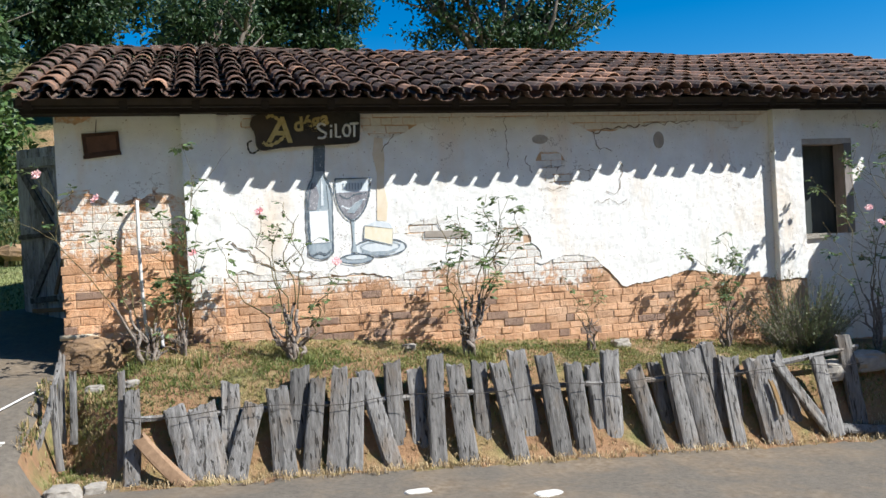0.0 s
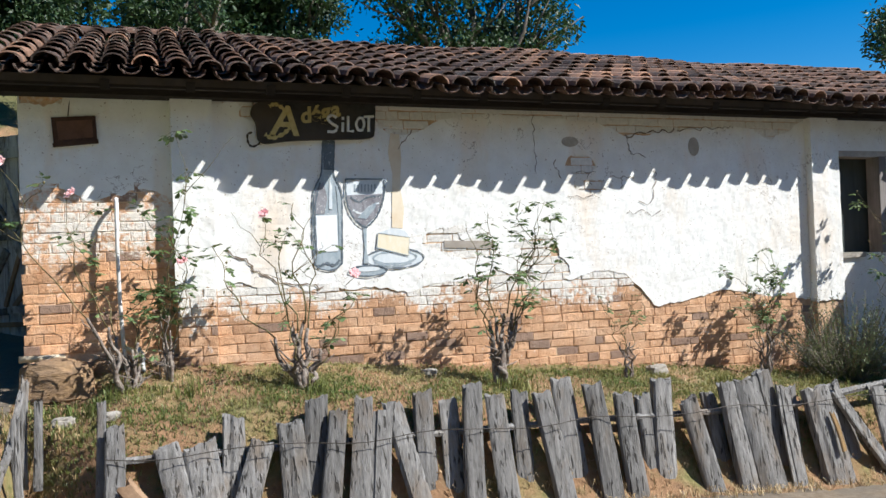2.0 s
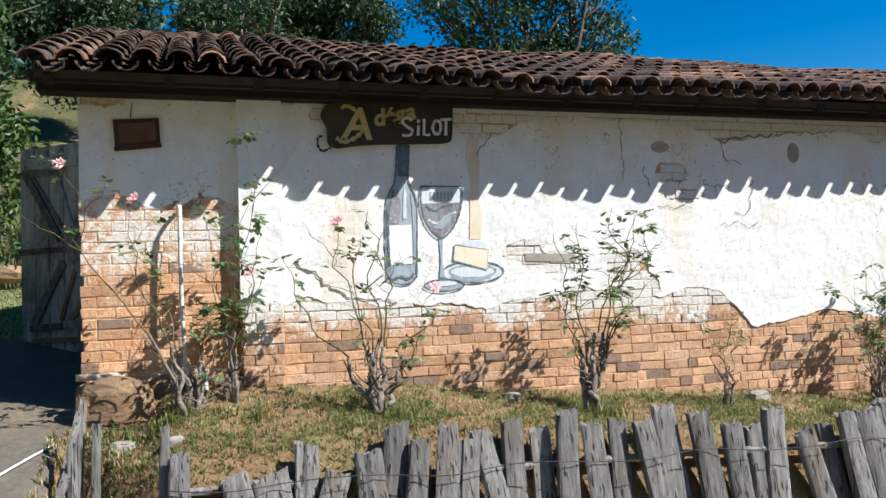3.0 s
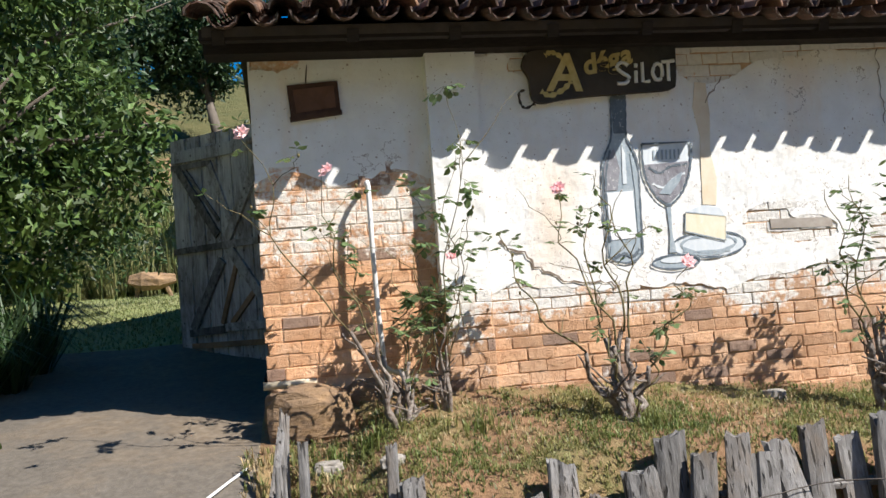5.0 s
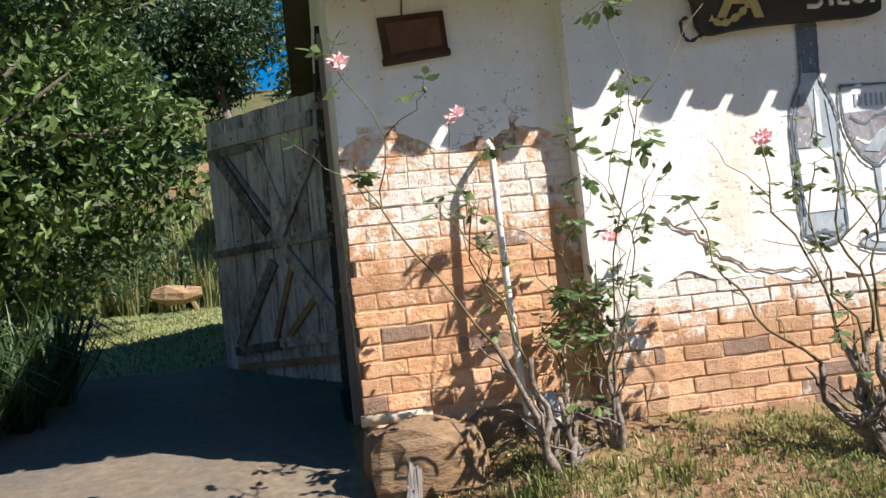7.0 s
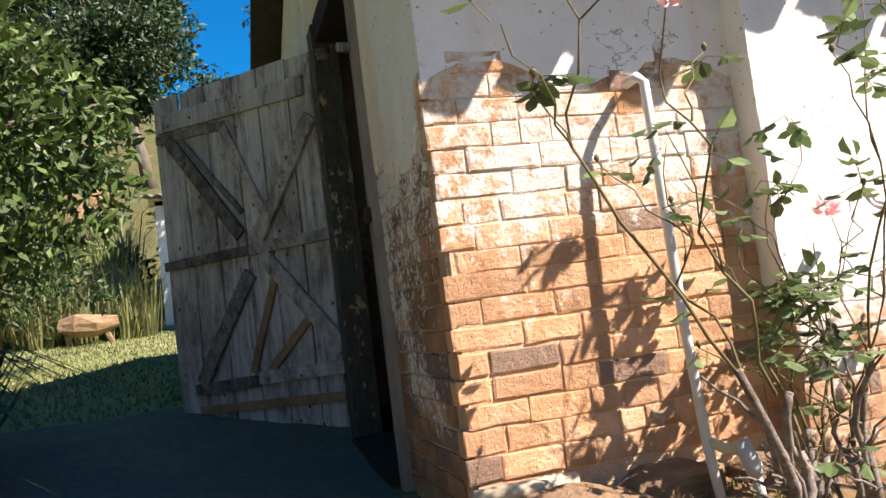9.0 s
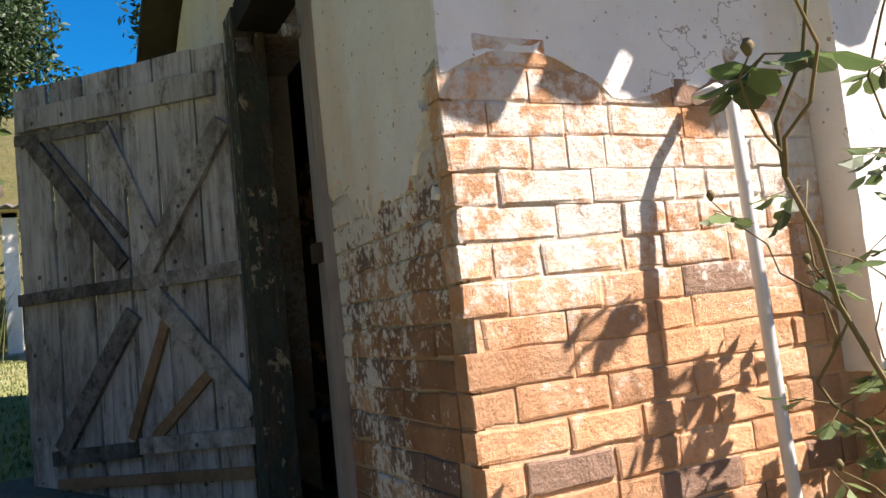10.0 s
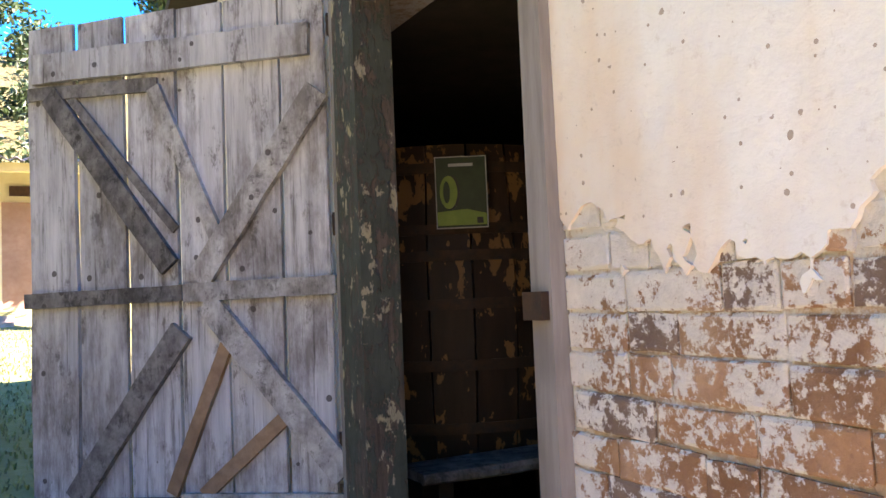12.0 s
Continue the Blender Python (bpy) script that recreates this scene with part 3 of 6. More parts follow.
sheet("plaster", 0.05, DEPTH - 0.05, 2.06, RIDGE_Z - 0.2, gable_top_keep, lambda u, v, d: (-0.030 + d, u, v), 0.026, M_PLASTER_SIDE, WALL_GABLE, 0.06)

# ---- roof ----
SLOPE = math.atan2(RIDGE_Z - EAVE_Z, RIDGE_Y - EAVE_Y)
SLOPE_LEN = math.hypot(RIDGE_Z - EAVE_Z, RIDGE_Y - EAVE_Y)
ROOF_X0 = -0.30


def on_slope(x, s, h):
    """A point x along the eave, s up the slope, h above the boards."""
    return Vector((x, EAVE_Y + s * math.cos(SLOPE) - h * math.sin(SLOPE), EAVE_Z - 0.06 + s * math.sin(SLOPE) + h * math.cos(SLOPE)))


g = Geo()
for sgn in (1, -1):
    prof = [(EAVE_Y + 0.08, EAVE_Z - 0.04), (RIDGE_Y, RIDGE_Z - 0.07), (RIDGE_Y, RIDGE_Z - 0.14), (EAVE_Y + 0.08, EAVE_Z - 0.10)]
    if sgn < 0:
        prof = [(2 * RIDGE_Y - y, z) for y, z in prof]
    v = [(x, y, z) for x in (ROOF_X0 + 0.05, HOUSE_END + 0.2) for y, z in prof]
    g.add(v, [(0, 1, 2, 3), (7, 6, 5, 4), (0, 4, 5, 1), (1, 5, 6, 2), (2, 6, 7, 3), (3, 7, 4, 0)])
ROOF = tagged(g.out("roof", M_CEIL), "sagging roof of dark weathered clay barrel tiles", "roof", kind="structure")
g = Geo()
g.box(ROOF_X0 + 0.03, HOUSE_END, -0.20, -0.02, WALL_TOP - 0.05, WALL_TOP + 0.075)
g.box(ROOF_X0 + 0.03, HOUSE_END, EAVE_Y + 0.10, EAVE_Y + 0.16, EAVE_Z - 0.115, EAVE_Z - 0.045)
tagged(g.out("eave_beam", M_DARK_WOOD), "wooden wall plate under the eave, its shade put into the near-black colour", "beam", kind="structure")


def rafter_mesh():
    r = Geo()
    v = []
    for s in (0.06, 0.62):
        for x in (-0.035, 0.035):
            for h in (-0.11, -0.03):
                p = on_slope(0, s, h)
                v.append((x, p.y, p.z))
    r.add(v, [(0, 1, 3, 2), (4, 6, 7, 5), (0, 4, 5, 1), (2, 3, 7, 6), (0, 2, 6, 4), (1, 5, 7, 3)])
    return r


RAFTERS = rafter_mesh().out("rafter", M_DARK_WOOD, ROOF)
for i in range(1, 19):
    o = RAFTERS.copy()
    scene.collection.objects.link(o)
    o.location.x += 0.62 * i
RAFTERS.location.x += -0.16


def tile_mesh(name, length, r0, r1, flip, rng):
    """A tapered half-round clay tile, lower end at the origin, running up +Y."""
    g = Geo()
    k, th = 7, 0.013
    v = []
    for y, r in ((0.0, r0), (length, r1)):
        for rad in (r, r - th):
            for i in range(k):
                a = math.pi * i / (k - 1)
                x, z = math.cos(a) * rad, math.sin(a) * rad * 0.82
                v.append((x + rng.uniform(-0.002, 0.002), y + rng.uniform(-0.006, 0.006), -z + r0 * 0.8 if flip else z))
    f = []
    for i in range(k - 1):
        f += [(i, i + 1, 2 * k + i + 1, 2 * k + i), (k + i, 3 * k + i, 3 * k + i + 1, k + i + 1), (i, k + i, k + i + 1, i + 1), (2 * k + i, 2 * k + i + 1, 3 * k + i + 1, 3 * k + i)]
    f += [(0, 2 * k, 3 * k, k), (k - 1, 2 * k - 1, 4 * k - 1, 3 * k - 1)]
    me = bpy.data.meshes.new(name)
    me.from_pydata(v, [], f)
    me.update()
    for p in me.polygons:
        p.use_smooth = False
    return me


rt = random.Random(5)
CAPS = [tile_mesh("cap_tile", 0.46, 0.098, 0.078, False, rt) for _ in range(4)]
for me in CAPS:
    me.materials.append(M_TILE)
PALE = CAPS[0].copy()
PALE.materials[0] = M_TILE_PALE
PAN = tile_mesh("pan_tile", 0.46, 0.085, 0.098, True, rt)
PITCH, STEP = 0.232, 0.372
rows_n = int(SLOPE_LEN / STEP) + 1
pan_geo, rest_geo = Geo(), Geo()
tile_count = 0
sag = lambda x, s: 0.018 * math.sin(x * 1.3) + 0.012 * math.sin(x * 3.1 + s)
col = 0
x = ROOF_X0 + 0.06
turn_up = Matrix.Rotation(SLOPE - 0.07, 4, "X")
while x < HOUSE_END + 0.1:
    for r in range(rows_n):
        s = r * STEP - 0.02 + rt.uniform(-0.03, 0.03)
        m = Matrix.Translation(on_slope(x + rt.uniform(-0.012, 0.012), s, 0.075 + sag(x, s))) @ turn_up @ Matrix.Rotation(rt.uniform(-0.05, 0.05), 4, "Z")
        me = PALE if rt.random() < 0.13 + 0.16 * (x > 5.0) else CAPS[rt.randrange(4)]
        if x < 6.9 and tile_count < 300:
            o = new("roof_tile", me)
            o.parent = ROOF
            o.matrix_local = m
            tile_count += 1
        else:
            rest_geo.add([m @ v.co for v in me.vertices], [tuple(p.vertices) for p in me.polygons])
        m2 = Matrix.Translation(on_slope(x + PITCH / 2, s - 0.03, 0.0 + sag(x, s))) @ turn_up
        pan_geo.add([m2 @ v.co for v in PAN.vertices], [tuple(p.vertices) for p in PAN.polygons])
    x += PITCH
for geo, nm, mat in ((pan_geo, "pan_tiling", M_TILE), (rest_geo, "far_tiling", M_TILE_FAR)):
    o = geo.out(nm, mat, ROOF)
    o["kind"] = "stuff"
RIDGE = tile_mesh("ridge_tile", 0.50, 0.115, 0.10, False, rt)
RIDGE.materials.append(M_TILE)
x = ROOF_X0 + 0.15
while x < HOUSE_END:
    o = new("ridge_tile", RIDGE)
    o.parent = ROOF
    o.matrix_local = Matrix.Translation((x, RIDGE_Y, RIDGE_Z - 0.03 + 0.02 * math.sin(x * 1.3) + rt.uniform(-0.01, 0.012))) @ Matrix.Rotation(radians(-90 + rt.uniform(-3, 3)), 4, "Z")
    x += 0.43

# ---- window ----
WINDOW = tagged(Geo().box(WIN[0], WIN[1], 0.16, 0.20, WIN[2], WIN[3]).out("window_1", simple("shutter", (0.05, 0.06, 0.058), (0.08, 0.09, 0.085), 14, stretch=(1, 1, 0.1))), "small window with a dark closed wooden shutter", "window", kind="structure")
Geo().box(WIN[1] - 0.09, WIN[1] + 0.02, -0.078, 0.10, WIN[2], WIN[3]).out("window_frame", M_JAMB_GREY, WINDOW)
Geo().box(WIN[0] - 0.03, WIN[1] + 0.03, -0.072, 0.10, WIN[3] - 0.005, WIN[3] + 0.06).out("window_frame", M_GREY_PLASTER, WINDOW)
Geo().box(WIN[0] - 0.02, WIN[0] + 0.36, -0.10, 0.14, WIN[2] - 0.045, WIN[2] + 0.012).out("window_sill", M_STONE, WINDOW)

# ---- doorway and door ----
FRAME = tagged(Geo().box(-0.075, 0.06, 1.845, 2.03, -0.16, 2.14).out("door_frame", M_JAMB), "heavy door frame with peeling green paint", "frame", kind="structure")
Geo().box(-0.065, -0.02, 2.03, 2.085, -0.15, 2.12).out("side_strip", M_JAMB_GREY, FRAME)
Geo().box(-0.055, 0.10, DOOR_Y0 - 0.01, DOOR_Y0 + 0.065, -0.2, 2.09).out("jamb", M_JAMB_GREY, FRAME)
Geo().box(-0.06, 0.12, DOOR_Y0 + 0.065, 1.86, 2.035, 2.16).out("lintel", M_DARK_WOOD, FRAME)
Geo().box(-0.075, -0.04, DOOR_Y0 + 0.0, DOOR_Y0 + 0.07, 0.93, 0.99).out("latch", M_IRON, FRAME)
Geo().box(-0.06, 0.0, 1.83, 1.866, 1.94, 2.0).out("catch", M_BRACE, FRAME)
Geo().tube([(-0.11, 0.905, 1.68), (-0.085, 0.91, 1.682), (-0.02, 0.925, 1.685)], [0.020, 0.023, 0.019], 9).out("peg", M_BRACE_PALE, FRAME, "round wooden peg")
Geo().box(-0.1, 0.3, DOOR_Y0 + 0.065, 1.86, -0.14, -0.055).out("threshold", M_DARK_WOOD, FRAME)

HINGE, LEAF_DIR = Vector((-0.05, 2.14, 0.0)), Vector((-0.690, 0.724, 0.0))
LEAF_N = Vector((-0.724, -0.690, 0.0))
LEAF_M = Matrix((( LEAF_DIR.x, LEAF_N.x, 0, HINGE.x), (LEAF_DIR.y, LEAF_N.y, 0, HINGE.y), (0, 0, 1, 0), (0, 0, 0, 1)))
DOOR = empty("door_1", HINGE, "open ledged plank door of weathered grey boards with patched braces", "door")
rd = random.Random(11)


def leaf_board(name, a, b, width, depth0, depth1, material, label=""):
    """A board on the door leaf from (u, v) a to b."""
    a, b = Vector(a), Vector(b)
    d = (b - a).normalized()
    n = Vector((-d.y, d.x)) * width / 2
    steps = 6
    v, f = [], []
    for i in range(steps + 1):
        c = a + (b - a) * i / steps
        for sgn in (-1, 1):
            w = n * sgn * (1 + rd.uniform(-0.05, 0.05))
            for dep in (depth0, depth1 + (0 if 0 < i < steps else -0.003)):
                v.append(LEAF_M @ Vector((c.x + w.x, dep, c.y + w.y)))
    for i in range(steps):
        k = 4 * i
        f += [(k, k + 2, k + 6, k + 4), (k + 1, k + 5, k + 7, k + 3), (k, k + 4, k + 5, k + 1), (k + 2, k + 3, k + 7, k + 6)]
    f += [(0, 1, 3, 2), (4 * steps, 4 * steps + 2, 4 * steps + 3, 4 * steps + 1)]
    return mesh_object(name, v, f, material, DOOR, label)


CUTS = (0.005, 0.19, 0.42, 0.62, 0.855, 1.09, 1.325)
for i, (u0, u1) in enumerate(zip(CUTS, CUTS[1:])):
    gap = 0.021 if i in (3, 4) else 0.012
    leaf_board("plank", ((u0 + u1) / 2, -0.03 + rd.uniform(-0.01, 0.01)), ((u0 + u1) / 2, (2.09, 2.1, 2.1, 2.105, 2.11, 2.115)[i]), u1 - u0 - gap, -0.006, 0.010 + rd.uniform(0, 0.004), M_LEAF_WOOD)
leaf_board("rail", (0.06, 1.905), (1.28, 1.945), 0.115, 0.015, 0.042, M_LEAF_WOOD, "pale cracked top board")
leaf_board("rail", (0.70, 1.822), (1.31, 1.848), 0.052, 0.015, 0.032, M_BRACE)
leaf_board("rail", (0.60, 1.036), (1.33, 1.030), 0.058, 0.015, 0.04, M_BRACE)
leaf_board("rail", (-0.02, 1.042), (0.595, 1.036), 0.066, 0.015, 0.042, M_BRACE_PALE)
leaf_board("rail", (-0.03, 0.30), (0.62, 0.275), 0.075, 0.015, 0.04, M_BRACE_PALE)
leaf_board("rail", (0.625, 0.262), (1.16, 0.235), 0.07, 0.015, 0.038, M_BRACE)
leaf_board("rail", (0.0, 0.14), (1.14, 0.11), 0.05, 0.015, 0.034, M_BRACE_NEW)
leaf_board("brace", (1.20, 1.835), (0.655, 1.135), 0.085, 0.015, 0.040, M_BRACE, "cracked brace with black stains")
leaf_board("brace", (1.10, 1.815), (0.63, 1.27), 0.034, 0.015, 0.030, M_BRACE, "thin dark batten")
leaf_board("brace", (0.715, 1.81), (0.445, 1.215), 0.058, 0.015, 0.036, M_BRACE_PALE)
leaf_board("brace", (0.03, 1.72), (0.53, 1.075), 0.095, 0.017, 0.044, M_BRACE_PALE)
leaf_board("brace", (0.50, 1.0), (-0.03, 0.40), 0.098, 0.015, 0.044, M_BRACE_PALE)
leaf_board("brace", (0.61, 0.90), (1.10, 0.27), 0.095, 0.015, 0.042, M_BRACE, "blackened brace")
leaf_board("brace", (0.415, 0.86), (0.665, 0.31), 0.048, 0.015, 0.036, M_BRACE_NEW, "newer brown batten")
leaf_board("brace", (0.17, 0.61), (0.53, 0.31), 0.05, 0.015, 0.036, M_BRACE_NEW, "newer brown batten")
for z in (0.5, 1.25, 1.95):
    leaf_board("hinge", (-0.03, z - 0.04), (-0.03, z + 0.04), 0.05, -0.02, 0.02, M_IRON)

# ---- inside the cellar ----
VAT_C, VAT_R = Vector((0.90, 3.08, 0.0)), 0.75
VAT = empty("wine_vat", (VAT_C.x, VAT_C.y, -0.08), "large old wooden wine vat with iron hoops and flaking finish", "vat")
for i in range(26):
    a0, a1 = 2 * math.pi * i / 26 + 0.006, 2 * math.pi * (i + 1) / 26 - 0.006
    v, f = [], []
    for j in range(7):
        z = 0.28 + 1.34 * j / 6
        R = VAT_R * (0.93 + 0.09 * math.sin(math.pi * j / 6))
        for rr in (R, R - 0.05):
            for a in (a0, a1):
                v.append(VAT_C + Vector((math.cos(a) * rr, math.sin(a) * rr, z)))
    for j in range(6):
        k = 4 * j
        f += [(k, k + 1, k + 5, k + 4), (k + 2, k + 6, k + 7, k + 3), (k, k + 4, k + 6, k + 2), (k + 1, k + 3, k + 7, k + 5)]
    f += [(0, 2, 3, 1), (24, 25, 27, 26)]
    mesh_object("stave", v, f, M_VAT, VAT)
for z in (0.44, 0.70, 0.95, 1.15, 1.26, 1.52):
    R = VAT_R * (0.93 + 0.09 * math.sin(math.pi * (z - 0.28) / 1.34)) + 0.006
    g = Geo()
    n = 48
    v = [VAT_C + Vector((math.cos(2 * math.pi * i / n) * rr, math.sin(2 * math.pi * i / n) * rr, z + dz)) for i in range(n) for rr in (R, R - 0.012) for dz in (-0.022, 0.022)]
    f = []
    for i in range(n):
        a, b = 4 * i, 4 * ((i + 1) % n)
        f += [(a, b, b + 1, a + 1), (a + 2, a + 3, b + 3, b + 2), (a + 1, b + 1, b + 3, a + 3), (a, a + 2, b + 2, b)]
    g.add(v, f).out("hoop", M_IRON, VAT)
g = Geo()
n = 40
g.add([VAT_C + Vector((math.cos(2 * math.pi * i / n) * 0.68, math.sin(2 * math.pi * i / n) * 0.68, z)) for z in (1.54, 1.57) for i in range(n)], [tuple(range(n, 2 * n)), tuple(reversed(range(n)))] + [(i, (i + 1) % n, n + (i + 1) % n, n + i) for i in range(n)])
g.out("lid", M_VAT, VAT)
for ax, ay in ((-0.4, -0.35), (0.4, -0.35), (-0.4, 0.4), (0.4, 0.4)):
    Geo().box(VAT_C.x + ax - 0.1, VAT_C.x + ax + 0.1, VAT_C.y + ay - 0.1, VAT_C.y + ay + 0.1, -0.08, 0.28).out("support", M_DARK_WOOD, VAT)

M_POSTER = simple("poster_green", (0.006, 0.019, 0.005), (0.013, 0.036, 0.009), 14, rough=0.4, bump=0.0)
M_LIME = simple("poster_lime", (0.17, 0.27, 0.03), (0.26, 0.36, 0.05), 20, rough=0.4, bump=0.0)
M_WHITE = simple("white_paper", (0.42, 0.42, 0.41), (0.36, 0.36, 0.35), 20, rough=0.5, bump=0.0)
M_BLACK = simple("poster_black", (0.012, 0.016, 0.010), (0.02, 0.025, 0.015), 20, rough=0.4, bump=0.0)
to_eye = Vector((-0.50, -0.866, 0)).normalized()
side = Vector((0.866, -0.50, 0)).normalized()
PC = VAT_C + to_eye * 0.785 + side * 0.09 + Vector((0.0, 0.0, 1.405))


def poster_piece(name, pts, lift, material, parent=None, thick=0.002):
    v = [PC + side * a + Vector((0, 0, b)) + to_eye * (lift + d) for d in (0, thick) for a, b in pts]
    n = len(pts)
    f = [tuple(range(n, 2 * n)), tuple(reversed(range(n)))] + [(i, (i + 1) % n, n + (i + 1) % n, n + i) for i in range(n)]
    return mesh_object(name, v, f, material, parent)


def oval(cx, cy, rx, ry, n=20):
    return [(cx + rx * math.cos(2 * math.pi * i / n), cy + ry * math.sin(2 * math.pi * i / n)) for i in range(n)]


POSTER = tagged(poster_piece("poster", [(-0.106, -0.148), (0.106, -0.148), (0.106, 0.148), (-0.106, 0.148)], 0, M_WHITE), "green paper poster with a lime ring pinned on the vat", "poster")
poster_piece("print", [(-0.101, -0.143), (0.101, -0.143), (0.101, 0.143), (-0.101, 0.143)], 0.0035, M_POSTER, POSTER)
poster_piece("print", [(-0.10, -0.135), (0.10, -0.135), (0.10, -0.09), (0.02, -0.07), (-0.10, -0.08)], 0.0065, M_LIME, POSTER)
poster_piece("print", oval(-0.045, 0.0, 0.040, 0.072), 0.0065, M_BLACK, POSTER)
poster_piece("print", oval(-0.052, 0.0, 0.036, 0.068), 0.0095, M_LIME, POSTER)
poster_piece("print", oval(-0.060, 0.0, 0.014, 0.045), 0.0125, M_POSTER, POSTER)
poster_piece("print", [(-0.05, 0.105), (0.05, 0.105), (0.05, 0.117), (-0.05, 0.117)], 0.0065, M_WHITE, POSTER)
poster_piece("print", [(0.06, -0.13), (0.085, -0.13), (0.085, -0.105), (0.06, -0.105)], 0.0095, M_BLACK, POSTER)

BENCH = empty("low_bench", (0.65, 2.2, -0.08), "low dark wooden bench inside the doorway", "bench")
g = Geo()
g.tube([(0.25, 2.13, 0.335), (0.60, 2.11, 0.335), (1.05, 2.13, 0.335)], [0.022, 0.026, 0.022], 8)
g.box(0.25, 1.05, 2.13, 2.34, 0.32, 0.355)
g.out("seat", M_BRACE, BENCH)
for lx in (0.36, 0.95):
    Geo().box(lx - 0.03, lx + 0.03, 2.16, 2.30, -0.08, 0.32).out("leg", M_DARK_WOOD, BENCH)

# ---- things on the front wall ----
def slab(name, pts, y, thick, material, parent=None, label=""):
    """A flat shape in the wall plane: outline of (x, z), front at y."""
    n = len(pts)
    v = [(a, y, b) for a, b in pts] + [(a, y + thick, b) for a, b in pts]
    area = sum(p[0] * q[1] - q[0] * p[1] for p, q in zip(pts, pts[1:] + pts[:1]))
    ring = range(n) if area > 0 else list(reversed(range(n)))
    ring = list(ring)
    f = [tuple(ring), tuple(n + i for i in reversed(ring))] + [(b, a, a + n, b + n) for a, b in zip(ring, ring[1:] + ring[:1])]
    return mesh_object(name, v, f, material, parent, label)


def stroke(name, pts, width, y, material, parent, closed=False):
    """A painted line."""
    pts = [Vector(p) for p in pts]
    if closed:
        pts.append(pts[0])
    left, right = [], []
    for i, p in enumerate(pts):
        d = (pts[min(i + 1, len(pts) - 1)] - pts[max(i - 1, 0)]).normalized()
        n = Vector((-d.y, d.x)) * width * (0.35 + 0.65 * abs(math.sin(1.3 + i * 0.9))) / 2
        left.append(p + n)
        right.append(p - n)
    v = [(q.x, y, q.y) for q in left] + [(q.x, y, q.y) for q in right]
    k = len(pts)
    f = [(i, k + i, k + i + 1, i + 1) for i in range(k - 1)]
    return mesh_object(name, v, f, material, parent)


def curve_points(ctrl, per=8):
    out = []
    pts = [Vector(ctrl[0])] + [Vector(c) for c in ctrl] + [Vector(ctrl[-1])]
    for i in range(1, len(pts) - 2):
        a, b, c, d = pts[i - 1:i + 3]
        for k in range(per):
            t = k / per
            out.append(0.5 * ((2 * b) + (c - a) * t + (2 * a - 5 * b + 4 * c - d) * t * t + (3 * b - a - 3 * c + d) * t ** 3))
    out.append(pts[-2])
    return out


def wash(name, a, b, cut=0.5):
    n = Nodes(name)
    c = n.mix(n.ramp(n.noise(11, 6, 0.7, (1, 1, 0.4), 1.5), 0.3, 0.7), a, b)
    c = n.mix(n.ramp(n.noise(60, 4), 0.6, 0.75), c, (0.75, 0.74, 0.72))
    return n.done(c, 0.85)


M_PAINT_DARK = wash("mural_dark", (0.075, 0.095, 0.115), (0.16, 0.19, 0.22))
M_PAINT_MID = wash("mural_mid", (0.24, 0.29, 0.33), (0.42, 0.47, 0.50))
M_PAINT_PALE = wash("mural_pale", (0.55, 0.60, 0.63), (0.72, 0.74, 0.75))
M_PAINT_WHITE = wash("mural_white", (0.74, 0.75, 0.76), (0.82, 0.82, 0.82))
M_PAINT_WINE = wash("mural_wine", (0.16, 0.15, 0.17), (0.34, 0.34, 0.36))
M_CHEESE = wash("mural_cheese", (0.74, 0.64, 0.44), (0.80, 0.74, 0.60))
M_STAIN = simple("ochre_stain", (0.76, 0.62, 0.44), (0.82, 0.74, 0.60), 8)

WF = -0.0745
MURAL = empty("wall_mural", (2.7, -0.07, 0.5), "painted mural of a wine bottle, glass and cheese", "mural")
bl = [(2.23, 0.62), (2.225, 0.9), (2.235, 1.20), (2.26, 1.30), (2.31, 1.40), (2.325, 1.55), (2.335, 1.69)]
brr = [(2.44, 1.69), (2.43, 1.55), (2.425, 1.41), (2.47, 1.30), (2.488, 1.20), (2.48, 0.9), (2.472, 0.63)]
bottle = [(p.x, p.y) for p in curve_points(bl)] + [(p.x, p.y) for p in curve_points(brr)] + [(2.42, 0.585), (2.35, 0.57), (2.28, 0.585)]
B_OB = slab("bottle", bottle, WF + 0.004, 0.008, M_PAINT_MID, MURAL)
slab("label", [(2.255, 0.73), (2.44, 0.735), (2.437, 1.05), (2.25, 1.045)], WF, 0.003, M_PAINT_WHITE, B_OB)
slab("neck_band", [(2.337, 1.44), (2.428, 1.44), (2.438, 1.69), (2.338, 1.69)], WF, 0.003, M_PAINT_DARK, B_OB)
slab("shade", [(2.24, 0.62), (2.46, 0.63), (2.455, 0.70), (2.25, 0.69)], WF, 0.003, M_PAINT_MID, B_OB)
slab("shade", [(2.448, 0.74), (2.475, 0.74), (2.483, 1.18), (2.44, 1.30), (2.452, 1.06)], WF, 0.003, M_PAINT_MID, B_OB)
stroke("shade", curve_points([(2.262, 0.60), (2.33, 0.635), (2.40, 0.615), (2.45, 0.66)], 6), 0.026, WF - 0.001, M_PAINT_DARK, B_OB)
stroke("shade", curve_points([(2.252, 0.72), (2.247, 0.95), (2.257, 1.16), (2.30, 1.33)], 6), 0.018, WF - 0.001, M_PAINT_DARK, B_OB)
slab("shade", [(2.24, 1.06), (2.33, 1.06), (2.36, 1.2), (2.33, 1.34), (2.27, 1.28), (2.245, 1.2)], WF, 0.003, M_PAINT_WINE, B_OB)
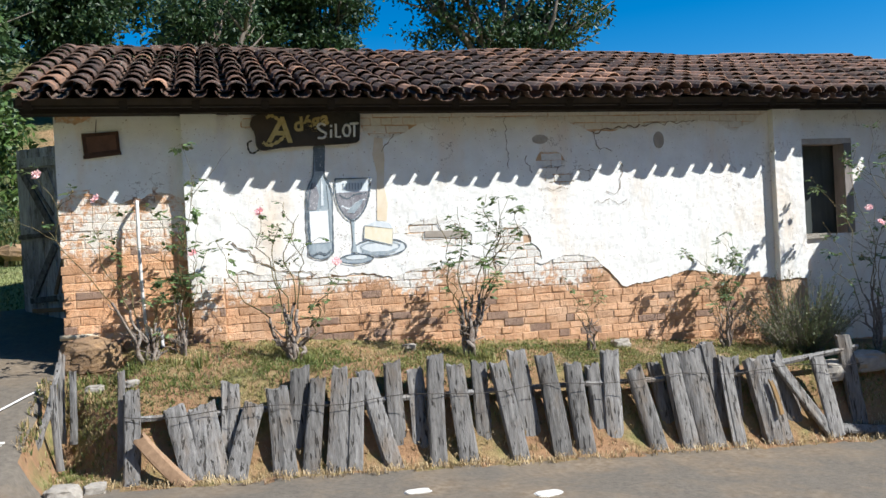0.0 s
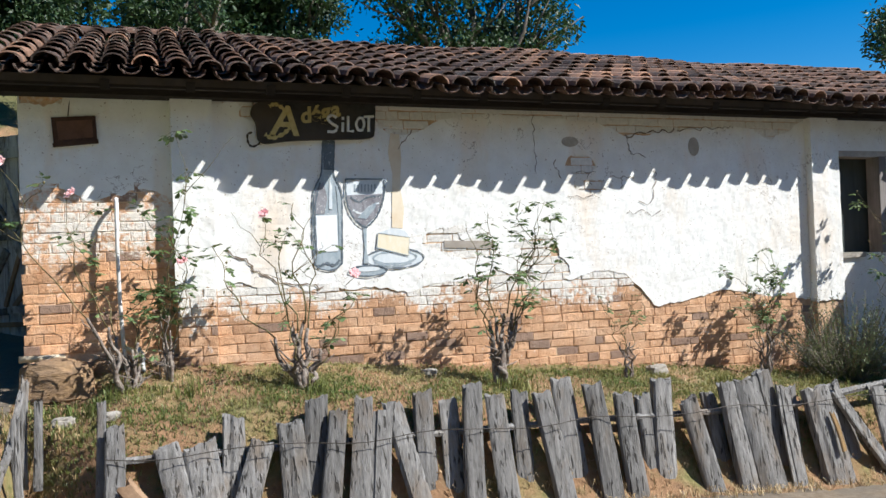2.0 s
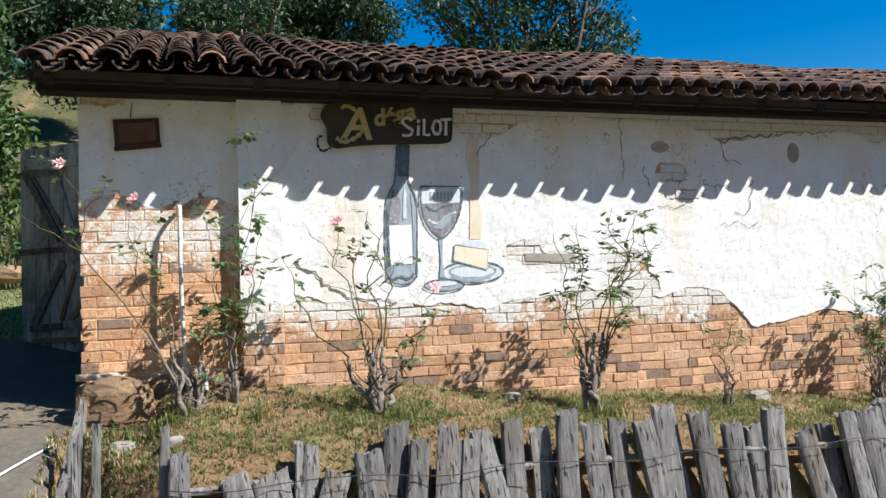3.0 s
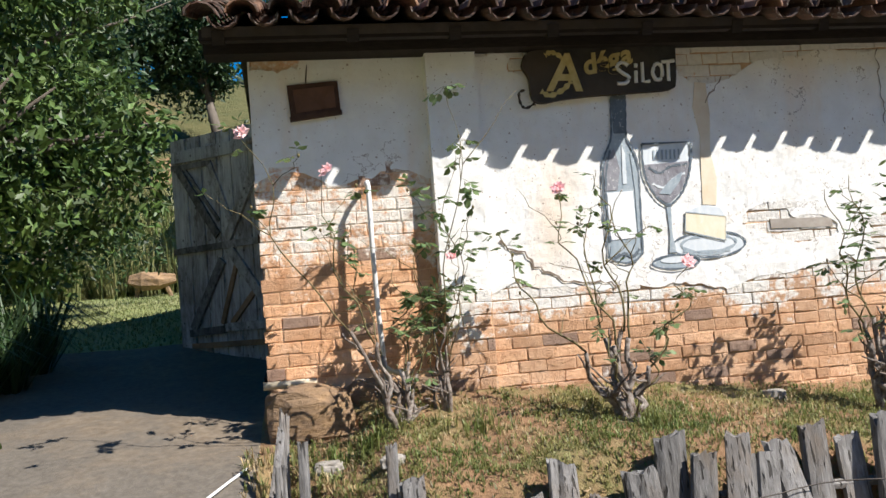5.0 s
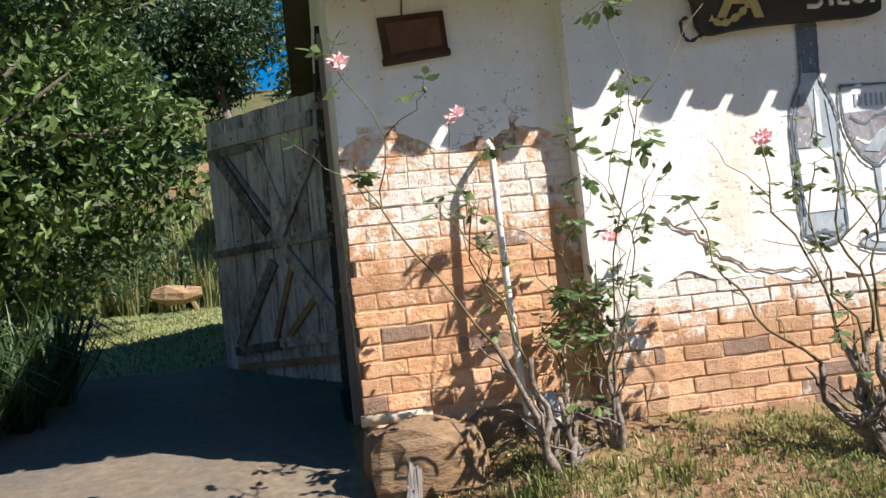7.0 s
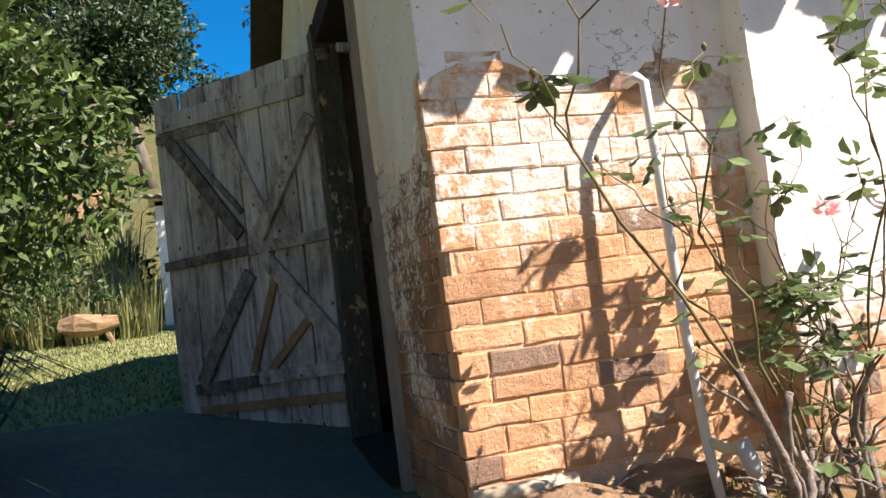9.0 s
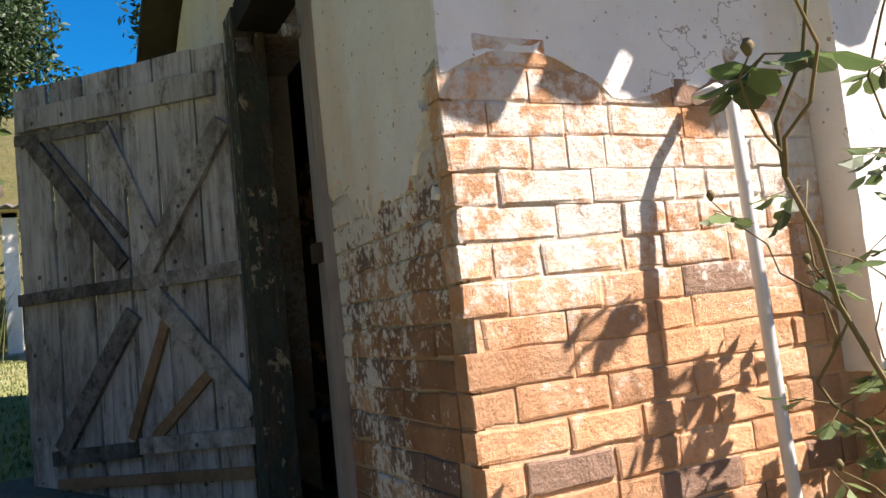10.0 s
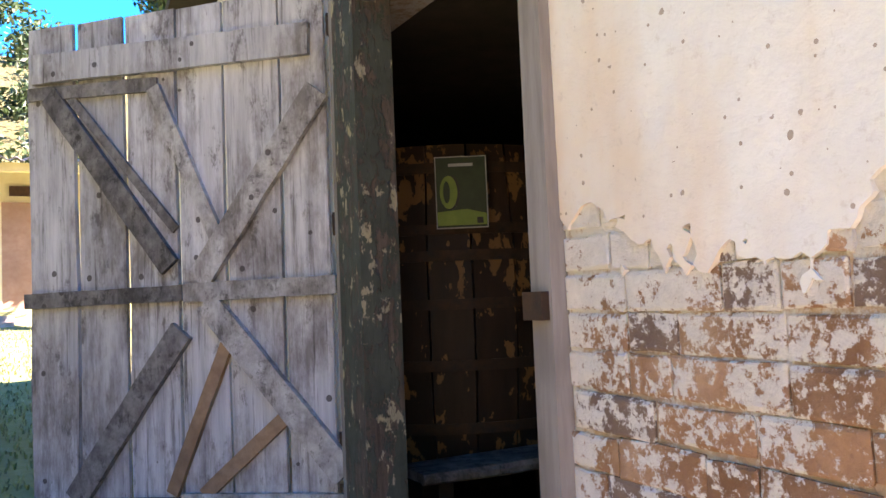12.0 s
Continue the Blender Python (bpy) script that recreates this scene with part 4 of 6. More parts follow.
slab("highlight", [(2.37, 1.10), (2.40, 1.10), (2.405, 1.30), (2.385, 1.36)], WF, 0.003, M_PAINT_PALE, B_OB)
stroke("outline", bottle, 0.016, WF - 0.002, M_PAINT_DARK, B_OB, True)
bowl_l = curve_points([(2.525, 1.36), (2.523, 1.22), (2.545, 1.10), (2.60, 1.0), (2.665, 0.94)])
bowl_r = curve_points([(2.70, 0.94), (2.78, 1.01), (2.84, 1.12), (2.872, 1.25), (2.877, 1.36)])
bowl = [(p.x, p.y) for p in bowl_l] + [(p.x, p.y) for p in bowl_r]
G_OB = slab("wine_glass", bowl, WF + 0.004, 0.008, M_PAINT_PALE, MURAL)
wine = [(2.53, 1.22), (2.545, 1.11), (2.60, 1.01), (2.665, 0.955), (2.70, 0.955), (2.775, 1.02), (2.835, 1.13), (2.86, 1.23)]
slab("wine", wine, WF, 0.003, M_PAINT_WINE, G_OB)
stroke("swirl", curve_points([(2.56, 1.20), (2.64, 1.16), (2.72, 1.20), (2.84, 1.21)], 6), 0.020, WF - 0.002, M_PAINT_DARK, G_OB)
stroke("swirl", curve_points([(2.58, 1.09), (2.66, 1.06), (2.74, 1.12), (2.82, 1.15)], 6), 0.020, WF - 0.002, M_PAINT_PALE, G_OB)
slab("highlight", [(2.62, 1.02), (2.70, 1.01), (2.78, 1.10), (2.80, 1.16), (2.70, 1.10)], WF - 0.003, 0.002, M_PAINT_MID, G_OB)
for k in range(7):
    slab("streak", [(2.60 + 0.03 * k, 1.25), (2.612 + 0.03 * k, 1.25), (2.616 + 0.03 * k, 1.315), (2.603 + 0.03 * k, 1.315)], WF, 0.003, M_PAINT_MID, G_OB)
slab("stem", [(2.665, 0.95), (2.70, 0.95), (2.692, 0.75), (2.71, 0.62), (2.66, 0.62), (2.675, 0.75)], WF, 0.004, M_PAINT_MID, G_OB)
slab("foot", oval(2.70, 0.555, 0.17, 0.045), WF + 0.002, 0.004, M_PAINT_MID, G_OB)
slab("foot_highlight", oval(2.70, 0.57, 0.11, 0.022), WF - 0.0015, 0.003, M_PAINT_PALE, G_OB)
stroke("outline", bowl, 0.018, WF - 0.004, M_PAINT_DARK, G_OB, True)
stroke("outline", oval(2.70, 0.555, 0.172, 0.047), 0.014, WF - 0.004, M_PAINT_DARK, G_OB, True)
PL = slab("plate", oval(2.95, 0.655, 0.265, 0.085, 28), WF + 0.005, 0.006, M_PAINT_PALE, MURAL)
stroke("rim_shade", oval(2.95, 0.662, 0.20, 0.055, 24), 0.022, WF + 0.003, M_PAINT_MID, PL, True)
stroke("rim_shade", curve_points([(2.76, 0.625), (2.86, 0.595), (2.98, 0.588), (3.10, 0.61)], 6), 0.020, WF + 0.002, M_PAINT_MID, PL)
stroke("outline", oval(2.95, 0.655, 0.268, 0.088, 28), 0.016, WF + 0.001, M_PAINT_DARK, PL, True)
CH = slab("cheese", [(2.785, 0.755), (3.075, 0.675), (3.09, 0.84), (2.80, 0.885)], WF, 0.004, M_CHEESE, MURAL)
slab("cheese_top", [(2.80, 0.885), (3.09, 0.84), (3.05, 0.90), (2.93, 0.925)], WF, 0.004, M_PAINT_PALE, CH)
stroke("outline", [(2.785, 0.755), (3.075, 0.675), (3.09, 0.84), (2.80, 0.885)], 0.009, WF - 0.003, M_PAINT_MID, CH, True)
slab("ochre_streak", [(2.93, 0.93), (3.03, 0.92), (3.05, 1.1), (3.02, 1.3), (3.04, 1.55), (3.03, 1.76), (2.95, 1.77), (2.92, 1.6), (2.955, 1.4), (2.94, 1.15)], -0.0715, 0.004, M_STAIN, WALL_FRONT)

# sign board with lettering
M_BOARD = simple("black_board", (0.018, 0.018, 0.017), (0.045, 0.042, 0.038), 9, bump=0.3, dirt=(0.10, 0.07, 0.045))
M_GOLD = simple("gold_paint", (0.42, 0.32, 0.11), (0.55, 0.44, 0.20), 20, bump=0.1)
M_LETTER = simple("white_paint", (0.74, 0.73, 0.70), (0.62, 0.60, 0.57), 20, bump=0.1)
outline = curve_points([(1.74, 1.95), (1.80, 2.0), (2.10, 2.02), (2.45, 2.055), (2.74, 2.055), (2.80, 2.02), (2.80, 1.90), (2.79, 1.77), (2.75, 1.715), (2.5, 1.70), (2.2, 1.69), (2.0, 1.675), (1.84, 1.655), (1.78, 1.70), (1.77, 1.82), (1.73, 1.90), (1.74, 1.95)], 4)[:-1]
SIGN = tagged(slab("sign_board", [(p.x, p.y) for p in outline], -0.125, 0.045, M_BOARD), "black wooden sign board with gold and white lettering", "sign")
stroke("curl", curve_points([(1.80, 1.66), (1.74, 1.63), (1.705, 1.66), (1.70, 1.73), (1.74, 1.75)], 5), 0.022, -0.10, M_BOARD, SIGN)


def letter(ch, x, z, size, tilt, material, shear=0.0):
    cu = bpy.data.curves.new("letter", "FONT")
    cu.body, cu.size, cu.extrude, cu.shear = ch, size, 0.004, shear
    cu.offset = 0.006
    tmp = new("letter", cu)
    me = bpy.data.meshes.new_from_object(tmp.evaluated_get(bpy.context.evaluated_depsgraph_get()))
    bpy.data.objects.remove(tmp)
    me.materials.append(material)
    o = new("letter", me)
    o.parent = SIGN
    o.matrix_local = pose(x, -0.131, z, 90, 0, 0) @ pose(0, 0, 0, 0, 0, tilt)
    return o


bpy.context.view_layer.update()
letter("A", 1.885, 1.735, 0.35, -2, M_GOLD, 0.12)
stroke("flourish", curve_points([(1.84, 1.73), (1.90, 1.70), (1.99, 1.735), (2.05, 1.79)], 6), 0.040, -0.132, M_GOLD, SIGN)
stroke("flourish", curve_points([(1.885, 1.965), (1.93, 1.985), (1.99, 1.955), (2.03, 1.90)], 6), 0.038, -0.1335, M_GOLD, SIGN)
for k, ch in enumerate("d\u00e9ga"):
    letter(ch, 2.145 + 0.088 * k, 1.83 + 0.020 * k, 0.185, 9, M_GOLD, 0.15)
for pts in ([(2.455, 1.885), (2.41, 1.905), (2.375, 1.875), (2.41, 1.835), (2.455, 1.805), (2.43, 1.765), (2.37, 1.765)], [(2.502, 1.765), (2.507, 1.845)], [(2.508, 1.868), (2.511, 1.892)], [(2.556, 1.90), (2.552, 1.772), (2.60, 1.772)],
            [(2.645, 1.78), (2.625, 1.83), (2.65, 1.885), (2.685, 1.88), (2.695, 1.83), (2.675, 1.782), (2.64, 1.785)], [(2.735, 1.77), (2.74, 1.895)], [(2.695, 1.90), (2.785, 1.905)]):
    line = [Vector(p) for p in pts]
    g = Geo()
    g.tube([(p.x, -0.129, p.y) for p in (curve_points(pts, 4) if len(pts) > 4 else line)], [0.0125] * (4 * (len(pts) - 1) + 1 if len(pts) > 4 else len(pts)), 6)
    g.out("mark", M_LETTER, SIGN)

# small hanging sign
M_RUSTBOARD = simple("brown_board", (0.045, 0.022, 0.014), (0.085, 0.045, 0.028), 12, bump=0.4)
SM = tagged(slab("wooden_plaque", [(0.21, 1.85), (0.53, 1.872), (0.54, 1.66), (0.225, 1.625)], -0.028, 0.03, M_RUSTBOARD), "blank dark brown wooden plaque on the wall", "sign")
slab("frame", [(0.215, 1.647), (0.545, 1.682), (0.547, 1.655), (0.22, 1.618)], -0.040, 0.045, M_RUSTBOARD, SM)
slab("inlay", [(0.245, 1.82), (0.505, 1.84), (0.51, 1.70), (0.26, 1.672)], -0.032, 0.005, simple("plaque_face", (0.10, 0.05, 0.03), (0.16, 0.08, 0.05), 10), SM)
stroke("cord", [(0.33, 1.865), (0.34, 1.95), (0.345, 1.985)], 0.008, -0.012, M_IRON, SM)

# vent hole and dark nook lintel
slab("vent_hole", oval(6.18, 1.69, 0.065, 0.095), -0.0725, 0.006, M_GREY_PLASTER, WALL_FRONT)
slab("cracked_patch", oval(4.75, 1.72, 0.09, 0.05), -0.0715, 0.006, M_GREY_PLASTER, WALL_FRONT)
slab("dark_lintel", [(3.42, 0.735), (3.89, 0.72), (3.89, 0.785), (3.42, 0.80)], -0.068, 0.03, M_GREY_PLASTER, WALL_FRONT)

M_CRACK = simple("crack_edge", (0.16, 0.12, 0.09), (0.28, 0.22, 0.17), 30)


def crack(a, b, seed, width=0.010):
    """A jagged open crack along the plaster between two points (x, z)."""
    rng = random.Random(seed)
    a, b = Vector(a), Vector(b)
    n = max(4, int((b - a).length / 0.035))
    d = (b - a).normalized()
    s = Vector((-d.y, d.x))
    pts = [a.lerp(b, i / n) + s * (rng.uniform(-0.016, 0.016) + 0.05 * noise.noise(Vector((i * 0.3, seed, 0)))) for i in range(n + 1)]
    stroke("crack", [(p.x, p.y) for p in pts], width, -0.0725, M_CRACK, WALL_FRONT)


for k, (a, b, w) in enumerate((((4.37, 1.97), (4.37, 1.41), 0.008), ((1.50, 0.78), (1.87, 0.50), 0.018), ((1.87, 0.50), (2.30, 0.43), 0.014), ((5.70, 1.45), (5.67, 1.16), 0.010), ((5.67, 1.16), (5.50, 1.12), 0.008),
                               ((5.95, 1.86), (5.37, 1.80), 0.016), ((5.37, 1.80), (5.42, 1.61), 0.012), ((5.42, 1.61), (5.60, 1.60), 0.009), ((6.65, 1.90), (5.98, 1.86), 0.010), ((4.60, 1.55), (4.62, 1.36), 0.010), ((4.80, 1.42), (5.02, 1.42), 0.008),
                               ((4.94, 1.42), (4.95, 1.30), 0.008), ((5.18, 1.38), (5.45, 1.37), 0.008), ((5.30, 1.37), (5.31, 1.27), 0.008), ((4.70, 1.20), (5.05, 1.19), 0.007), ((3.15, 1.80), (3.02, 1.62), 0.010), ((5.35, 1.03), (5.75, 1.02), 0.007), ((2.05, 1.98), (2.6, 1.99), 0.008))):
    crack(a, b, 300 + k, w)

# white pipe beside the wall, its elbow and the beige tube on the stone
PIPE = empty("water_pipe", (0.69, -0.16, -0.2), "white plastic water pipe standing beside the brick wall", "pipe")
g = Geo()
g.tube([(0.665, -0.03, 1.195), (0.667, -0.10, 1.20), (0.668, -0.14, 1.17), (0.665, -0.155, 0.8), (0.672, -0.16, 0.4), (0.69, -0.16, 0.03), (0.72, -0.165, -0.25)], [0.016] * 7, 8)
g.out("upright", M_PVC, PIPE, smooth=True)
g = Geo()
g.tube([(0.69, -0.16, 0.04), (0.74, -0.17, 0.01), (0.79, -0.18, 0.0)], [0.017, 0.016, 0.02], 8)
g.out("elbow", M_TUBE, PIPE, smooth=True)
g = Geo()
g.tube([(0.79, -0.185, 0.025), (0.82, -0.19, -0.06), (0.825, -0.19, -0.08)], [0.026, 0.028, 0.026], 10)
g.tube([(0.825, -0.19, -0.08), (0.835, -0.19, -0.2)], [0.017, 0.017], 8)
g.out("tap_joint", M_PVC, PIPE, smooth=True)
g = Geo()
g.tube([(-0.05, -0.12, -0.012), (0.27, -0.11, -0.012)], [0.026, 0.024], 10)
tagged(g.out("beige_tube", M_TUBE, smooth=True), "short beige tube lying on the corner stone", "tube")


def rock(name, c, r, seed, material, label, flat=1.0):
    bm = bmesh.new()
    bmesh.ops.create_icosphere(bm, subdivisions=3, radius=1.0)
    for v in bm.verts:
        d = v.co.normalized()
        k = 1 + 0.20 * noise.noise(d * 1.6 + Vector((seed, 0, 0))) + 0.12 * noise.noise(d * 4 + Vector((0, seed, 0))) + 0.05 * noise.noise(Vector((d.x * 3, d.y * 3, d.z * 14 + seed)))
        q = Vector((abs(d.x) ** 0.55 * math.copysign(1, d.x), abs(d.y) ** 0.7 * math.copysign(1, d.y), abs(d.z) ** 0.5 * math.copysign(1, d.z)))
        v.co = Vector((q.x * r[0] * k, q.y * r[1] * k, q.z * r[2] * k * flat))
    me = bpy.data.meshes.new(name)
    bm.to_mesh(me)
    bm.free()
    me.materials.append(material)
    ob = new(name, me)
    ob.location = c
    return tagged(ob, label, "stone")


rock("corner_stone", (0.20, -0.17, -0.215), (0.26, 0.19, 0.19), 1.0, M_ROCK, "large ochre foundation boulder under the wall corner")
rock("foundation_stone", (0.62, -0.02, -0.14), (0.18, 0.10, 0.10), 4.0, M_ROCK, "brown foundation stone under the brick wall")
rock("foundation_stone", (1.0, -0.02, -0.15), (0.17, 0.10, 0.09), 6.0, M_ROCK, "brown foundation stone under the brick wall")
for i, (sx, sy, sr) in enumerate(((3.1, -0.45, 0.05), (0.62, -1.0, 0.05), (5.4, -0.4, 0.08), (0.2, -1.85, 0.09), (0.30, -0.72, 0.06), (7.3, -1.3, 0.14), (7.7, -1.25, 0.16), (8.1, -1.3, 0.15), (0.40, -1.75, 0.06))):
    rock("loose_stone", (sx, sy, ground_height(sx, sy) + sr * 0.3), (sr * 1.3, sr, sr * 0.7), 10.0 + i, M_STONE, "pale loose stone on the earth")


for k, (sx, sy, sr) in enumerate(((3.57, -2.63, 0.085), (2.67, -2.32, 0.075), (-0.30, -1.62, 0.07), (0.36, -2.35, 0.05))):
    rock("flat_stone", (sx, sy, ground_height(sx, sy) + 0.004), (sr * 1.3, sr * 0.7, 0.012), 40.0 + k, M_WHITE_STONE, "flat chalk-white stone set in the lane")
g = Geo()
g.tube([(a, b, ground_height(a, b) + 0.016) for a, b in ((-0.44, -1.18), (-0.33, -1.00), (-0.22, -0.81), (-0.13, -0.66))], [0.008] * 4, 8)
tagged(g.out("fallen_pipe", M_PVC, smooth=True), "thin white plastic pipe lying on the lane", "pipe")


# ---- stake fence ----
FENCE = empty("stake_fence", (3.5, -1.6, -1.2), "low fence of leaning weathered grey wooden stakes", "fence")
STAKES_A = [(0.55, -0.95, 0.58, -0.20, 0.06), (0.64, -1.00, 0.66, -0.35, 0.13), (1.10, -1.12, 0.95, -0.50, 0.19), (1.26, -1.16, 1.16, -0.51, 0.23), (1.35, -0.90, 1.39, -0.37, 0.16), (1.39, -1.10, 1.57, -0.54, 0.17),
            (1.77, -1.15, 1.75, -0.43, 0.19), (1.88, -1.10, 1.95, -0.30, 0.17), (1.97, -1.16, 2.09, -0.38, 0.14), (2.16, -1.18, 2.27, -0.31, 0.15), (2.31, -1.20, 2.40, -0.42, 0.16), (2.67, -1.21, 2.47, -0.37, 0.15)]
STAKES_B = [(2.73, -1.19, 2.72, -0.32, 0.16), (2.92, -1.02, 2.92, -0.40, 0.15), (3.04, -1.21, 3.09, -0.29, 0.16), (3.31, -1.28, 3.25, -0.38, 0.18), (3.50, -1.16, 3.50, -0.39, 0.15), (3.77, -1.27, 3.64, -0.40, 0.17),
            (3.93, -1.21, 3.84, -0.32, 0.19), (4.17, -1.31, 4.08, -0.37, 0.19), (4.41, -1.37, 4.35, -0.47, 0.18), (4.61, -1.37, 4.57, -0.51, 0.15), (4.72, -1.31, 4.76, -0.40, 0.20), (5.13, -1.44, 4.95, -0.57, 0.18)]
STAKES_C = [(5.33, -1.41, 5.20, -0.56, 0.15), (5.43, -1.37, 5.34, -0.47, 0.20), (5.67, -1.40, 5.52, -0.46, 0.26), (5.90, -1.43, 5.75, -0.42, 0.21), (5.94, -1.35, 5.91, -0.55, 0.14), (6.04, -1.36, 6.08, -0.58, 0.10),
            (6.37, -1.40, 6.25, -0.59, 0.30), (6.72, -1.50, 6.50, -0.61, 0.23), (6.99, -1.40, 6.46, -0.62, 0.11), (7.02, -1.34, 6.96, -0.65, 0.18), (7.40, -1.30, 7.34, -0.47, 0.17)]
rs = random.Random(21)


def stake(base, top, width, material, rng, name="stake", parent=None, label=""):
    """A split, cracked stake with a ragged head."""
    base, top = Vector(base), Vector(top)
    axis = (top - base).normalized()
    a = Vector((1, 0, 0)) - axis * axis.x
    a.normalize()
    b = axis.cross(a)
    sides, rings = 16, 7
    flat = rng.uniform(0.30, 0.50)
    rad = [1 + rng.uniform(-0.07, 0.07) for _ in range(sides)]
    for _ in range(3):
        rad[rng.randrange(sides)] *= rng.uniform(0.78, 0.9)
    slope, notch = rng.uniform(-0.025, 0.025), rng.randrange(sides)
    head = [slope * math.cos(2 * math.pi * k / sides) + rng.uniform(-0.022, 0.012) - (rng.uniform(0.02, 0.06) if k in (notch, (notch + 7) % sides) else 0) for k in range(sides)]
    bend = rng.uniform(-0.012, 0.012)
    v = []
    for i in range(rings):
        t = i / (rings - 1)
        w = width / 2 * (1.02 - 0.10 * t + rng.uniform(-0.02, 0.02))
        c = base + (top - base) * t + a * bend * math.sin(t * 3.1)
        for s in range(sides):
            an = 2 * math.pi * s / sides
            r = w * rad[s] * (1 + rng.uniform(-0.025, 0.025))
            ca, sa = math.cos(an), math.sin(an)
            p = c + a * math.copysign(abs(ca) ** 0.7, ca) * r + b * math.copysign(abs(sa) ** 0.6, sa) * r * flat
            if i == rings - 1:
                p += axis * head[s]
            v.append(p)
    f = []
    for i in range(rings - 1):
        for s in range(sides):
            t = (s + 1) % sides
            f.append((i * sides + s, i * sides + t, (i + 1) * sides + t, (i + 1) * sides + s))
    v.append(top - axis * 0.02)
    k = (rings - 1) * sides
    f += [(k + s, k + (s + 1) % sides, len(v) - 1) for s in range(sides)]
    f.append(tuple(reversed(range(sides))))
    return mesh_object(name, v, f, material, parent, label)


BACK = {0, 4, 7, 12, 13, 16, 18, 21, 22, 24, 27, 29, 31, 34}
for i, (bx, bz, tx, tz, w) in enumerate(STAKES_A + STAKES_B + STAKES_C):
    yb, yt = (-1.48, -1.38) if i in BACK else (-1.60, -1.46)
    down = (Vector((bx, yb, bz)) - Vector((tx, yt, tz))) * 0.10
    stake(Vector((bx, yb, bz)) + down, (tx, yt, tz), w, M_STAKE, rs, "stake", FENCE, "stake with an orange rotten split" if i == 30 else "")
stake((6.375, -1.650, -1.12), (6.315, -1.585, -0.80), 0.05, M_STAKE_ROT, rs, "rotten_split", FENCE, "orange rotten wood")
g = Geo()
g.tube([(0.55, -1.40, -0.58), (2.2, -1.41, -0.62), (4.0, -1.41, -0.66), (6.0, -1.42, -0.74), (7.5, -1.40, -0.60)], [0.025, 0.028, 0.026, 0.028, 0.025], 6, rough=0.1, rng=rs)
g.out("rail", M_STAKE, FENCE)
g = Geo()
wire = [Vector((x, -1.56 - 0.02 * math.sin(x * 9), -0.52 - 0.028 * x + 0.02 * math.sin(x * 5))) for x in np.arange(0.6, 7.5, 0.12)]
g.tube(wire, [0.003] * len(wire), 4)
g.out("wire", M_WIRE, FENCE)
PLANK = tagged(stake((1.05, -1.72, -1.09), (0.70, -1.62, -0.68), 0.12, M_BRACE_NEW, rs), "fallen brown plank leaning on the fence foot", "plank")
PLANK.name = "fallen_plank"

SIDE_FENCE = empty("side_fence", (0.0, -1.2, -0.8), "small broken side fence of grey sticks", "fence")
for bx, by, bz, tx, ty, tz, w in ((0.07, -0.95, -0.80, 0.09, -0.90, -0.07, 0.055), (0.09, -1.25, -0.95, 0.06, -1.20, -0.28, 0.06), (-0.10, -1.45, -0.95, 0.07, -0.95, -0.15, 0.045), (-0.12, -1.55, -0.98, 0.05, -1.18, -0.42, 0.06), (0.16, -1.02, -0.8, 0.17, -0.96, -0.22, 0.06)):
    stake((bx, by, bz), (tx, ty, tz), w, M_STAKE, rs, "stick", SIDE_FENCE)
tagged(stake((7.62, -1.62, -1.42), (7.05, -1.58, -1.34), 0.10, M_STAKE, rs), "short grey log lying by the fence", "log").name = "short_log"
stake((6.6, -1.40, -0.68), (7.5, -1.40, -0.62), 0.06, M_STAKE, rs, "rail", FENCE)
STAND = empty("white_frame", (8.1, -1.6, -1.4), "broken white-grey wooden frame on the bank", "frame")
for a, b in (((7.85, -1.45, -0.60), (8.35, -1.45, -0.66)), ((7.92, -1.47, -0.62), (8.05, -1.5, -0.95)), ((8.0, -1.5, -0.93), (8.4, -1.5, -0.97))):
    stake(a, b, 0.06, M_LEAF_WOOD, rs, "slat", STAND)


# ---- plants ----
def wander(a, b, n, amount, rng, bow=Vector((0, 0, 0))):
    """A crooked line from a to b."""
    seed = Vector((rng.uniform(0, 50), rng.uniform(0, 50), rng.uniform(0, 50)))
    out = []
    for i in range(n + 1):
        t = i / n
        w = Vector((noise.noise(seed + Vector((t * 3.5, 0, 0))), noise.noise(seed + Vector((0, t * 3.5, 7))), 0.5 * noise.noise(seed + Vector((0, 3, t * 4)))))
        out.append(a.lerp(b, t) + w * amount * math.sin(math.pi * min(1.0, t * 0.8 + 0.05)) + bow * math.sin(math.pi * t))
    return out


def rose_leaf(geo, stalk, at, way, size, rng):
    """One compound leaf: a stalk with a leaflet at its end and one or two pairs."""
    d = (way + Vector((0, 0, -rng.uniform(0.0, 0.5)))).normalized()
    s = d.cross(Vector((rng.uniform(-0.3, 0.3), rng.uniform(-0.3, 0.3), 1))).normalized()
    L = size * rng.uniform(1.0, 1.7)
    stalk.tube([at, at + d * L * 0.6, at + d * L], [0.0016, 0.0013, 0.001], 3, cap=False)
    for t, a in ((1.0, 0.0), (0.72, 1.0), (0.72, -1.0), (0.36, 1.1), (0.36, -1.1))[:rng.choice((3, 3, 5))]:
        al = (d * math.cos(a) + s * math.sin(a) + Vector((0, 0, -rng.uniform(0.1, 0.55)))).normalized()
        sd = al.cross(Vector((rng.uniform(-0.5, 0.5), rng.uniform(-0.5, 0.5), 1))).normalized()
        z = size * rng.uniform(0.75, 1.15)
        geo.oval_leaf(at + d * L * t, al, sd, z, z * 0.62, rng.uniform(-0.1, 0.3))


